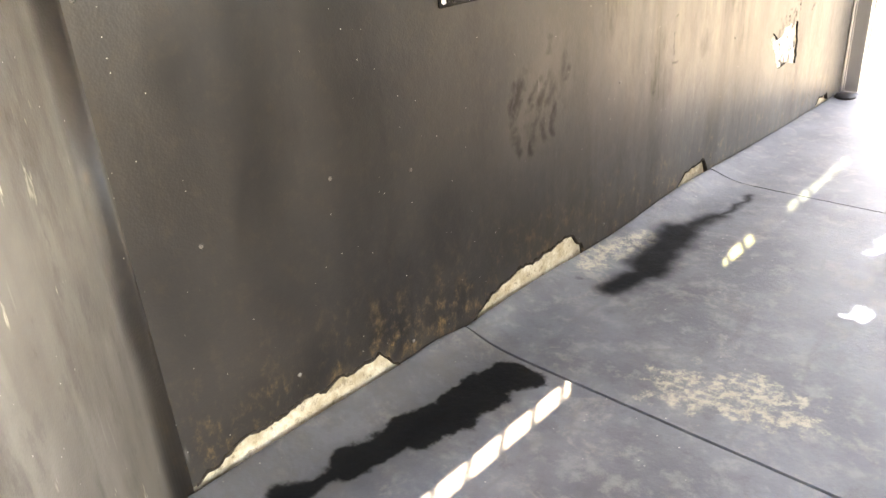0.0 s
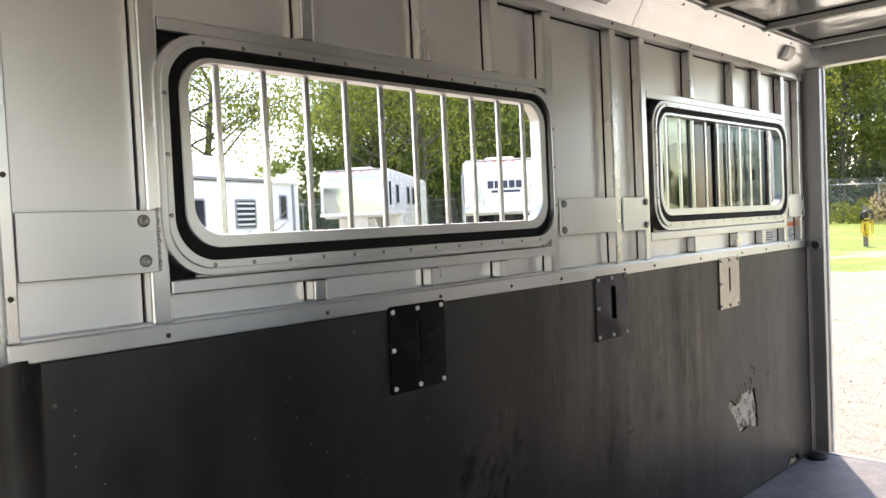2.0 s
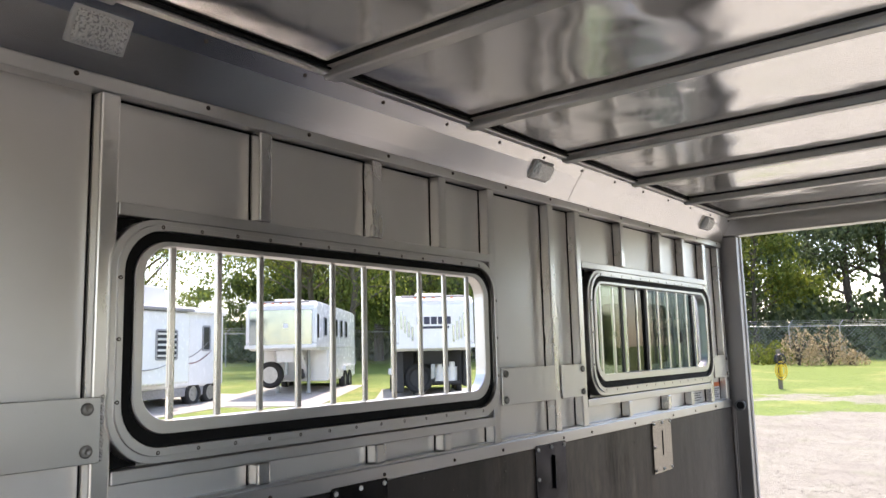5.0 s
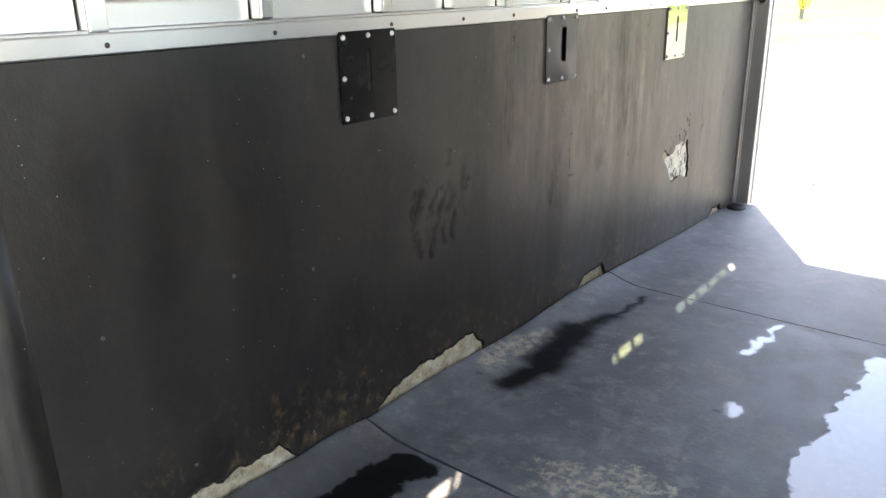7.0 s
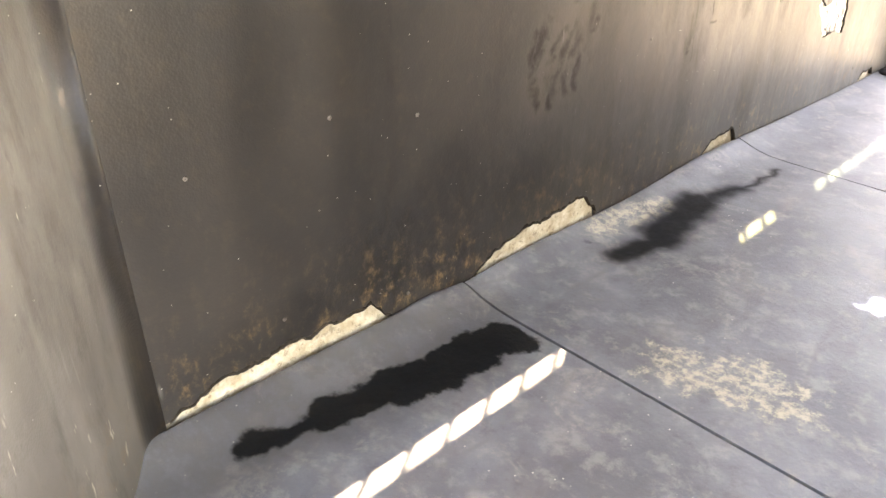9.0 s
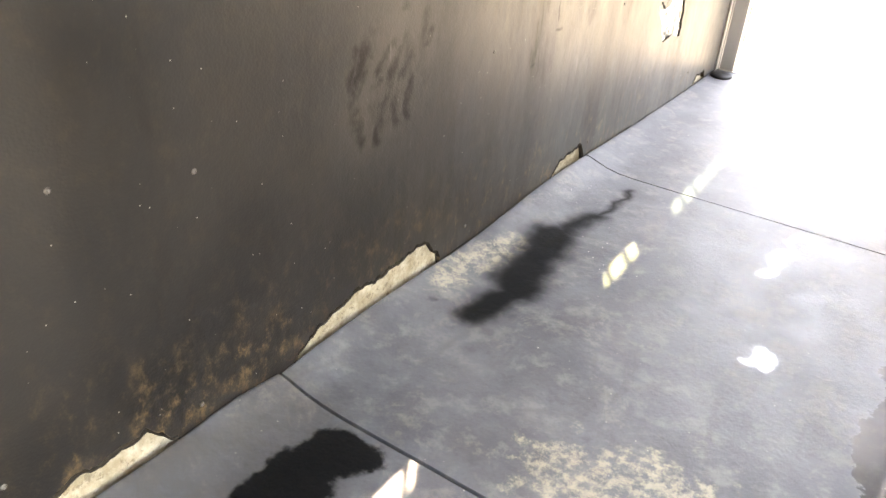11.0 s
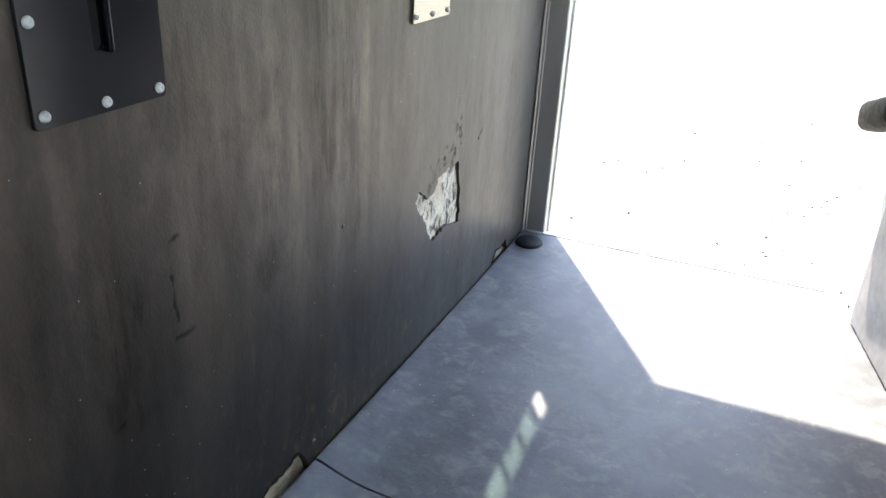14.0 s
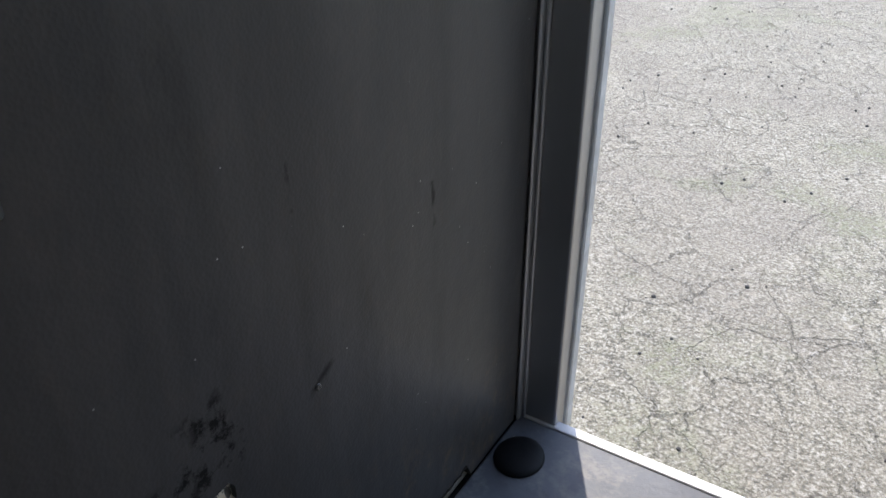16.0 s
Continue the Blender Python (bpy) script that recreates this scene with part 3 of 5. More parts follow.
def curl(y):
    """Height to which a mat's edge rides up the wall."""
    if y < 1.41:
        return 0.05 - 0.016 * max(0, (y - 0.6) / 0.81) ** 2 + 0.01 * math.exp(-(((y - 1.26) / 0.09) ** 2))
    if y < 3.05:
        u = (y - 1.41) / 1.64
        return 0.03 + 0.008 * math.sin(u * 9.5) + 0.01 * u
    u = (y - 3.05) / 1.69
    return 0.04 * (1 - u) ** 2.2 + 0.002


def stall_mat(y0, y1):
    bm = bmesh.new()
    xs = [0.0, 0.004, 0.012, 0.03, 0.055, 0.09, 0.14, 0.2, 0.3, 0.5, 0.8, 1.2, W - 0.004]
    n = max(8, int((y1 - y0) / 0.06))
    top, low = [], []
    for i in range(n + 1):
        y = y0 + (y1 - y0) * i / n
        lift = 0.0015 if i in (0, n) else 0.0
        row, row2 = [], []
        for x in xs:
            h = curl(y) * math.exp(-((x / 0.085) ** 1.6)) + 0.002 * noise.noise((x * 2, y * 2, 0)) - lift
            row.append(bm.verts.new((x + 0.003, y, h)))
            row2.append(bm.verts.new((x + 0.003, y, min(h - 0.012, -0.0135) if x > 0.2 else h - 0.012)))
        top.append(row)
        low.append(row2)
    m = len(xs)
    for i in range(n):
        for j in range(m - 1):
            bm.faces.new((top[i][j], top[i + 1][j], top[i + 1][j + 1], top[i][j + 1]))
    for i in range(n):
        bm.faces.new((top[i][0], low[i][0], low[i + 1][0], top[i + 1][0]))
    for e in (0, n):
        for j in range(m - 1):
            quad = [bm.verts.new(v.co) for v in (top[e][j], top[e][j + 1], low[e][j + 1], low[e][j])]
            bm.faces.new(quad)
    return bm


for a, b in ((-1.35, 1.403), (1.413, 3.046), (3.052, 4.722)):
    part("rubber_mat", stall_mat(a, b), M_MAT, floor, smooth=True)
part("sill_strip", made_box((0.0, 4.724, -0.05), (W, 4.752, 0.003), 0.002), M_SILL, floor, "bright worn metal sill strip")

# window wall: outer sheet with two openings
W1 = (0.80, 2.16, 1.44, 1.875)
W2 = (2.99, 4.375, 1.455, 1.90)
bm = bmesh.new()
x0, x1 = BACK - 0.012, BACK
for y0, y1, z0, z1 in (
    (Y0 - 0.1, W1[0], -0.13, 2.43), (W1[0], W1[1], -0.13, W1[2]), (W1[0], W1[1], W1[3], 2.43),
    (W1[1], W2[0], -0.13, 2.43), (W2[0], W2[1], -0.13, W2[2]), (W2[0], W2[1], W2[3], 2.43), (W2[1], Y1 + 0.04, -0.13, 2.43),
):
    box(bm, (x0, y0, z0), (x1, y1, z1))
wall = part("wall_left", bm, M_SKIN)
tagged(wall, "aluminium trailer side wall with studs over rubber lining", "wall", kind="structure")


# Unseen white outside layer, added to bounce sunlight onto the open door.
bm = bmesh.new()
for y0, y1, z0, z1 in (
    (Y0 - 0.1, W1[0], -0.3, 2.43), (W1[0], W1[1], -0.3, W1[2]), (W1[0], W1[1], W1[3], 2.43),
    (W1[1], W2[0], -0.3, 2.43), (W2[0], W2[1], -0.3, W2[2]), (W2[0], W2[1], W2[3], 2.43), (W2[1], Y1 + 0.04, -0.3, 2.43),
):
    box(bm, (x0 - 0.004, y0, z0), (x0 - 0.0005, y1, z1))
part("outer_cladding", bm, M_WHITE, wall, "unseen white outer cladding, added to bounce light onto the open door")


def jag(y, seed, amount):
    return amount * (0.8 * noise.noise((y * 14, seed, 0.3)) + 0.5 * noise.noise((y * 37, seed, 1.7)) + 0.3 * noise.noise((y * 90, seed, 4.2)))


def tear_top(y):
    """Height of the lining's lower edge: torn away in four places."""
    base = max(curl(y) - 0.02, 0.004)
    for a, b, h, lean in ((0.43, 1.17, 0.108, -0.012), (1.42, 2.06, 0.108, 0.05), (2.72, 3.03, 0.09, 0.03), (4.32, 4.5, 0.05, 0.01)):
        if a < y < b:
            u = (y - a) / (b - a)
            return max(base, h * min(1, 3.2 * u + 0.2, 7 * (1 - u)) ** 0.7 + lean * (u - 0.5) + jag(y, a, 0.02))
    return base


def lining_sheet():
    bm = bmesh.new()
    ys = [Y0 + 0.03 + (4.7 - Y0 - 0.03) * i / 420 for i in range(421)]
    line = [(y, tear_top(y)) for y in ys] + [(4.7, RAIL0 - 0.002), (Y0 + 0.03, RAIL0 - 0.002)]
    loop = [bm.verts.new((0.0, y, z)) for y, z in line]
    edges = [bm.edges.new((loop[i], loop[(i + 1) % len(loop)])) for i in range(len(loop))]
    # torn hole
    corners = [(3.898, 0.539), (3.912, 0.49), (3.934, 0.382), (3.927, 0.326), (3.828, 0.353), (3.769, 0.349), (3.715, 0.343), (3.676, 0.385), (3.662, 0.423),
               (3.612, 0.466), (3.587, 0.504), (3.609, 0.535), (3.668, 0.494), (3.712, 0.492), (3.746, 0.529), (3.814, 0.537)]
    hole = []
    for i, (ya, za) in enumerate(corners):
        yb, zb = corners[(i + 1) % len(corners)]
        for j in range(4):
            u = j / 4
            jy, jz = (0.014 * noise.noise((i * 3.1 + u * 5, 2, 7)), 0.012 * noise.noise((i * 2.7 + u * 5, 8, 1)))
            hole.append(bm.verts.new((0.0, ya + (yb - ya) * u + jy, za + (zb - za) * u + jz)))
    m = len(hole)
    edges += [bm.edges.new((hole[i], hole[(i + 1) % m])) for i in range(m)]
    bmesh.ops.triangle_fill(bm, use_beauty=True, use_dissolve=False, edges=edges)
    ring_yz = [(v.co.y, v.co.z) for v in hole]

    def in_hole(p):
        hit = False
        for (ya, za), (yb, zb) in zip(ring_yz, ring_yz[1:] + ring_yz[:1]):
            if (za > p.z) != (zb > p.z) and p.y < ya + (p.z - za) / (zb - za) * (yb - ya):
                hit = not hit
        return hit

    inner = [f for f in bm.faces if in_hole(f.calc_center_median())]
    bmesh.ops.delete(bm, geom=inner, context="FACES_ONLY")
    for f in bm.faces:
        f.normal_update()
        if f.normal.x < 0:
            f.normal_flip()
    rim = [e for e in bm.edges if len(e.link_faces) == 1]
    ext = bmesh.ops.extrude_edge_only(bm, edges=rim)
    for v in ext["geom"]:
        if isinstance(v, bmesh.types.BMVert):
            v.co.x -= 0.015
    return bm


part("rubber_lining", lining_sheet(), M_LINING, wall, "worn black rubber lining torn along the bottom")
part("torn_fibre", made_box((-0.0154, 3.5, 0.28), (-0.009, 4.02, 0.6)), M_FIBRE, wall, "pale torn fibre behind the hole")
part("backing_board", made_box((-0.034, Y0 + 0.06, -0.012), (-0.0155, 4.7, RAIL0 - 0.004)), M_BOARD, wall, "pale exposed backing board")


def torn_edge(y0, y1):
    """The frayed lip of the lining along a tear, curling slightly off the wall."""
    bm = bmesh.new()
    n = int((y1 - y0) / 0.008)
    rows = []
    for i in range(n + 1):
        y = y0 + (y1 - y0) * i / n
        z = tear_top(y)
        w = (1.0 if y0 < 2 else 0.5) * 0.0035 + 0.009 * abs(noise.noise((y * 31, 3.3, y0))) + 0.004 * noise.noise((y * 80, 1.1, y0))
        out = 0.003 + 0.003 * noise.noise((y * 22, 6.1, y0))
        rows.append([bm.verts.new(p) for p in ((0.0006, y, z + w), (out, y, z + w * 0.4), (out * 0.7, y, z - 0.0035), (-0.012, y, z - 0.0025))])
    for a, b in zip(rows, rows[1:]):
        for j in range(3):
            bm.faces.new((a[j], b[j], b[j + 1], a[j + 1]))
    return bm


for a, b in ((0.48, 1.165), (1.425, 2.056), (2.725, 3.026), (4.325, 4.496)):
    part("torn_edge", torn_edge(a, b), M_TORN, wall, "dark frayed edge of the torn lining", True)


def rail_with_lip(z0, z1, y0, y1, face=0.004):
    bm = made_box((BACK, y0, z0), (face, y1, z1), 0.004, 2)
    box(bm, (BACK + 0.001, y0, z1 - 0.004), (face - 0.012, y1, z1 + 0.007), 0.002)
    return bm


part("lower_rail", rail_with_lip(RAIL0, RAIL1, Y0, 4.706), M_ALU, wall)
part("cap_rail", made_box((BACK, Y0, CAP0), (0.004, 4.706, CAP1), 0.003, 2), M_ALU, wall)
part("header_rail", made_box((BACK, 0.752, 1.926), (0.0, 2.19, 1.956), 0.003, 2), M_ALU, wall)
part("sill_rail", made_box((BACK, 0.752, 1.336), (0.0, 2.19, 1.367), 0.003, 2), M_ALU, wall)
part("header_rail", made_box((BACK, 2.89, 1.955), (0.0, 4.39, 1.985), 0.003, 2), M_ALU, wall)
part("sill_rail", made_box((BACK, 2.89, 1.352), (0.0, 4.39, 1.385), 0.003, 2), M_ALU, wall)


def stud(y1, z0, z1, w=0.042):
    """An upright tube with a riveting flange on its far side."""
    bm = made_box((BACK, y1 - w, z0), (0.0, y1, z1), 0.005, 2)
    box(bm, (BACK, y1 - 0.002, z0), (BACK + 0.004, y1 + 0.016, z1))
    return bm


def add_stud(y1, z0, z1, w=0.042):
    st = part("stud", stud(y1, z0, z1, w), M_ALU_UP, wall)
    # Black strip for the recess shadow and seam at the stud's base.
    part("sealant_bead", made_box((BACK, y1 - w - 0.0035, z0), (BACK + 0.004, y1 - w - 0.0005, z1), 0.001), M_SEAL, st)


for y1 in (0.75, 2.228, 2.66, 2.888):
    add_stud(y1, RAIL1 + 0.001, CAP0 - 0.001, 0.046)
add_stud(4.43, RAIL1 + 0.001, CAP0 - 0.001)
add_stud(4.69, RAIL1 + 0.001, CAP0 - 0.001, 0.05)
part("corner_strip", made_box((BACK, Y0, RAIL1), (0.006, Y0 + 0.026, CAP0), 0.003), M_ALU_UP, wall)
for y1 in (1.181, 1.614, 1.936):
    add_stud(y1, 1.957, CAP0 - 0.001)
    add_stud(y1, RAIL1 + 0.008, 1.335)
for y1 in (3.33, 3.79, 4.115):
    add_stud(y1, 1.986, CAP0 - 0.001)
    add_stud(y1, RAIL1 + 0.008, 1.351)
# Same kind of black strip, shading the line under the cap rail.
part("sealant_bead", made_box((BACK, 0.76, CAP0 - 0.005), (BACK + 0.005, 4.68, CAP0 - 0.0005), 0.001), M_SEAL, wall)

# cover plates across the bays
for y0, y1, z0, z1 in ((Y0 + 0.028, 0.722, 1.39, 1.527), (2.232, 2.612, 1.402, 1.537), (2.664, 2.862, 1.402, 1.537), (4.44, 4.68, 1.41, 1.54)):
    p = part("cover_plate", made_box((-0.002, y0, z0), (0.0065, y1, z1), 0.0015), M_ALU, wall)
    for y, z in (((y1 - 0.03, z0 + 0.026), (y1 - 0.03, z1 - 0.024)) if y0 < 1 else ((y0 + 0.022, z0 + 0.02), (y0 + 0.022, z1 - 0.02)) if y0 < 2.5 else ((y1 - 0.025, z0 + 0.02), (y1 - 0.025, z1 - 0.02))):
        shared("bolt", ME_BIGBOLT, p, pose(0.0065, y, z, 0, 0, 0))
bm = bmesh.new()
for i in range(18):
    bmesh.ops.create_icosphere(bm, subdivisions=1, radius=0.0048, matrix=pose(0.003, 0.725 + 0.0012 * (i % 3), 1.397 + 0.0077 * i))
part("weld_bead", bm, M_ALU, wall, smooth=True)

# rail and strip screws
for y in (0.735, 1.175, 1.6, 1.94, 2.225, 2.66, 2.9, 3.33, 3.79, 4.1, 4.42):
    shared("screw", ME_SCREW_DARK, wall, pose(0.004, y, 1.247))
for i in range(13):
    shared("screw", ME_SCREW_DARK, wall, pose(0.004, 0.643 + 0.332 * i, 2.224))
for z in (1.36, 1.6, 1.84, 2.08):
    shared("screw", ME_SCREW_DARK, wall, pose(0.006, Y0 + 0.012, z))
for y, z in ((0.491, 1.139), (1.262, 1.183), (1.24, 0.597), (2.271, 0.598), (2.188, 0.087), (0.977, 0.657), (1.192, 0.089),
             (4.071, 0.567), (3.19, 0.585), (3.05, 0.09), (2.24, 1.17), (3.32, 1.16), (0.62, 0.62), (4.2, 0.1), (0.8, 0.19)):
    shared("screw", ME_SCREW, wall, pose(-0.001, y, z))

# the wall's warning stickers
st = thing("warning_sticker", (BACK + 0.001, 4.5, 1.325), 0, "white warning sticker with an orange heading on the wall sheet", "sticker")
part("sheet", made_box((0, -0.06, -0.045), (0.0012, 0.13, 0.055)), M_PAPER, st)
part("heading", made_box((0.0012, -0.06, 0.03), (0.0022, 0.13, 0.055)), M_ORANGE, st)
for i in range(5):
    part("text_line", made_box((0.0012, -0.05, 0.016 - 0.012 * i), (0.002, 0.12 - 0.02 * (i % 3), 0.021 - 0.012 * i)), M_INK, st)
st = thing("data_sticker", (BACK + 0.001, 4.22, 1.31), 0, "small white printed sticker on the wall sheet", "sticker")
part("sheet", made_box((0, -0.05, -0.03), (0.0012, 0.12, 0.035)), M_PAPER, st)
for i in range(4):
    part("text_line", made_box((0.0012, -0.04, 0.02 - 0.013 * i), (0.002, 0.1 - 0.02 * (i % 2), 0.025 - 0.013 * i)), M_INK, st)


# ---- windows ----
def window_frame(name, y0, y1, z0, z1, bars, label):
    win = thing(name, (0, 0, 0), 0, label, "window", kind="structure")
    o = rounded(y0, y1, z0, z1, 0.115)
    a = rounded(y0 + 0.03, y1 - 0.03, z0 + 0.034, z1 - 0.025, 0.1)
    b = rounded(y0 + 0.058, y1 - 0.058, z0 + 0.062, z1 - 0.048, 0.085)
    c = rounded(y0 + 0.082, y1 - 0.09, z0 + 0.092, z1 - 0.06, 0.07)
    o2 = rounded(y0 + 0.014, y1 - 0.014, z0 + 0.015, z1 - 0.012, 0.108)
    part("outer_trim", ring(bmesh.new(), o, a, -0.035, 0.009, 0.002), M_ALU, win)
    part("trim_bead", ring(bmesh.new(), o2, a, 0.008, 0.015, 0.002), M_ALU, win)
    part("rubber_seal", ring(bmesh.new(), a, b, -0.04, 0.0, 0.002), M_SEAL, win, "black rubber window seal")
    part("inner_frame", ring(bmesh.new(), b, c, -0.034, 0.008, 0.003), M_ALU, win)
    for y in bars:
        bm = made_box((-0.022, y - 0.009, z0 + 0.075), (-0.012, y + 0.009, z1 - 0.05), 0.003, 2)
        part("bar", bm, M_ALU_UP, win)
    n = 13
    for i in range(n):
        y = y0 + 0.12 + (y1 - y0 - 0.24) * i / (n - 1)
        shared("screw", ME_SCREW_DARK, win, pose(0.012, y, z0 + 0.023))
        shared("screw", ME_SCREW_DARK, win, pose(0.012, y, z1 - 0.018))
    for i in range(3):
        z = z0 + 0.14 + (z1 - z0 - 0.28) * i / 2
        shared("screw", ME_SCREW_DARK, win, pose(0.012, y0 + 0.02, z))
        shared("screw", ME_SCREW_DARK, win, pose(0.012, y1 - 0.02, z))
    return win


win1 = window_frame("window_1", 0.733, 2.217, 1.373, 1.924, [0.898 + 0.1292 * i for i in range(10)], "open trailer window with aluminium frame, black seal and bars")
win2 = window_frame("window_2", 2.915, 4.432, 1.392, 1.952, [3.072 + 0.129 * i for i in range(10)], "tinted sliding trailer window with aluminium bars and black seal")
for y0, y1, x, m in ((3.0, 3.36, -0.046, M_PANE), (3.36, 3.63, -0.046, M_SCREEN), (3.62, 4.3, -0.056, M_PANE_DARK)):
    pane = part("pane", made_box((x - 0.004, y0, 1.465), (x, y1, 1.895)), m, win2, "tinted glass pane")
    part("pane_edge", made_box((x - 0.007, y1 - 0.022, 1.465), (x + 0.004, y1 + 0.002, 1.895), 0.002), M_BLACKFRAME, pane)
# Black plates put in for the shade in the frames' corner gaps.
for win, y0, z0, z1 in ((win1, 0.752, 1.368, 1.925), (win2, 2.89, 1.386, 1.954)):
    for a, b in ((z0, z0 + 0.05), (z1 - 0.05, z1)):
        part("corner_gap", made_box((BACK + 0.001, y0 - 0.001, a), (-0.03, y0 + 0.075, b), 0.002), M_SEAL, win, "black plate for the shade in the gap behind the frame's corner")
part("mullion", made_box((-0.06, 3.6, 1.465), (-0.036, 3.65, 1.895), 0.003), M_BLACKFRAME, win2)
part("latch", made_box((-0.045, 4.05, 1.62), (-0.032, 4.075, 1.68), 0.004), M_BLACKFRAME, win2)

# ---- cove, ceiling, ribs ----
bm = bmesh.new()
prof = ((0.003, CAP1), (0.02, 2.262), (0.062, 2.33), (0.098, 2.368), (0.116, 2.372))
rows = []
for y in (Y0, 2.78, 2.784, 4.706):
    rows.append([bm.verts.new((x, y, z)) for x, z in prof] + [bm.verts.new((x - 0.02, y, z + 0.012)) for x, z in reversed(prof)])
n = len(prof) * 2
for a, b in ((rows[0], rows[1]), (rows[2], rows[3])):
    for j in range(n):
        bm.faces.new((a[j], a[(j + 1) % n], b[(j + 1) % n], b[j]))
    bm.faces.new(a)
    bm.faces.new(b)
cove = part("cove_panel", bm, M_COVE)
tagged(cove, "smooth aluminium cove panel between wall and ceiling", "trim", kind="structure")
part("cove_lip", made_box((0.098, Y0, 2.366), (0.128, 4.706, 2.378), 0.003), M_ALU, cove)
# Black strip putting shade into the joint of cove and ceiling.
part("sealant_line", made_box((0.1285, Y0, 2.374), (0.137, 4.706, CEIL - 0.001), 0.002), M_SEAL, cove)
for i in range(14):
    y = 0.6 + 0.31 * i
    shared("screw", ME_SCREW_DARK, cove, pose(0.086, y, 2.356, 0, 45, 0))
part("ceiling", made_box((-0.05, -1.6, CEIL), (W + 0.05, 4.76, CEIL + 0.02)), M_CEIL)
tagged(bpy.data.objects["ceiling"], "shiny rippled aluminium sheet ceiling", "ceiling", kind="structure")
for i in range(-4, 6):
    y = 1.295 + 0.65 * i
    bm = made_box((0.1, y - 0.024, CEIL - 0.03), (W, y + 0.024, CEIL - 0.001), 0.004)
    box(bm, (0.1, y - 0.042, CEIL - 0.006), (W, y + 0.042, CEIL - 0.001))
    rib = part("ceiling_rib", bm, M_RIB)
    # Black strip for the shadow gap at the rib's sealed edge.
    part("sealant_line", made_box((0.132, y - 0.05, CEIL - 0.005), (W, y - 0.0425, CEIL - 0.0005), 0.0015), M_SEAL, rib)
    tagged(rib, "aluminium roof rib across the ceiling", "roof rib", "roof ribs", kind="structure")


def cove_lamp(y):
    lamp = thing("cove_lamp", (0.06, y, 2.31), 0, "rectangular clear ribbed interior lamp on the cove, switched off", "lamp", "cove lamps")
    lamp.matrix_world = pose(0.052, y, 2.314, 0, 33 + 180 - 90, 0) @ pose(0, 0, 0, 0, 0, 0)
    part("base", made_box((-0.042, -0.066, -0.002), (0.042, 0.066, 0.008), 0.003), M_OFFWHITE, lamp)
    bm = bmesh.new()
    b0 = [(-0.038, -0.06, 0.008), (0.038, -0.06, 0.008), (0.038, 0.06, 0.008), (-0.038, 0.06, 0.008)]
    t0 = [(-0.028, -0.05, 0.026), (0.026, -0.05, 0.026), (0.026, 0.05, 0.026), (-0.028, 0.05, 0.026)]
    va, vb = [bm.verts.new(p) for p in b0], [bm.verts.new(p) for p in t0]
    bm.faces.new(va)
    bm.faces.new(vb)
    for i in range(4):
        bm.faces.new((va[i], va[(i + 1) % 4], vb[(i + 1) % 4], vb[i]))
    bmesh.ops.bevel(bm, geom=bm.edges[:], offset=0.004, segments=2, affect="EDGES")
    lens = part("lens", bm, M_LENS, lamp, "clear ribbed lamp lens")
    for i in range(9):
        part("lens_rib", made_box((-0.026, -0.046 + 0.0112 * i, 0.0255), (0.024, -0.041 + 0.0112 * i, 0.0275)), M_LENS, lens)
    return lamp


for y in (0.665, 2.486, 4.34):
    cove_lamp(y)

# ---- rear frame ----
post = part("rear_post", made_box((-0.056, 4.732, -0.05), (0.092, 4.80, 2.27), 0.006, 2), M_POST)
tagged(post, "aluminium rear door post with a bright edge", "post", kind="structure")
part("edge_strip", made_box((0.086, 4.78, -0.05), (0.1, 4.812, 2.268), 0.003), M_SILL, post)
part("channel", made_box((0.001, 4.704, 0.0), (0.009, 4.728, RAIL0), 0.003), M_POST, post)
part("channel_lip", made_box((0.009, 4.719, 0.0), (0.017, 4.7295, RAIL0), 0.002), M_POST, post)
head = part("rear_header", made_box((-0.05, 4.708, 2.272), (W + 0.05, 4.80, 2.44), 0.006, 2), M_ALU)
tagged(head, "brushed aluminium header beam over the rear opening", "beam", kind="structure")
tie = thing("tie_ring", (0.05, 4.728, 1.235), 0, "round steel tie ring with a dark centre on the door post", "tie ring")
bm = bmesh.new()
for i in range(20):
    a, b = 2 * math.pi * i / 20, 2 * math.pi * (i + 1) / 20
    rod(bm, (0.028 * math.cos(a), -0.018, 0.028 * math.sin(a)), (0.028 * math.cos(b), -0.018, 0.028 * math.sin(b)), 0.006, seg=6)
part("ring", bm, M_GALV, tie, smooth=True)
part("cup", rod(bmesh.new(), (0, 0.004, 0), (0, -0.016, 0), 0.03, 0.024, 16), M_BLACKFRAME, tie)
bm = bmesh.new()
bmesh.ops.create_uvsphere(bm, u_segments=24, v_segments=12, radius=1.0)
for v in bm.verts:
    v.co = Vector((0.066 + 0.056 * v.co.x, 4.6 + 0.062 * v.co.y, max(0.0, 0.004 + 0.017 * math.copysign(abs(v.co.z) ** 0.7, v.co.z))))
bump = part("rubber_bumper", bm, M_SEAL, None, smooth=True)
tagged(bump, "black rounded rubber bumper at the foot of the door post", "bumper")

# open rear door folded back along the outside
door = thing("door_1", (-0.08, 4.85, 0), -18.5, "white rear trailer door swung open beside the outside wall", "door", kind="structure")
bm = bmesh.new()
for y0, y1, z0, z1 in ((-1.6, -1.1, -0.1, 2.0), (-0.46, 0.0, -0.1, 2.0), (-1.1, -0.46, -0.1, 1.5), (-1.1, -0.46, 1.85, 2.0)):
    box(bm, (-0.05, y0, z0), (0.0, y1, z1))
part("panel", bm, M_WHITE, door)
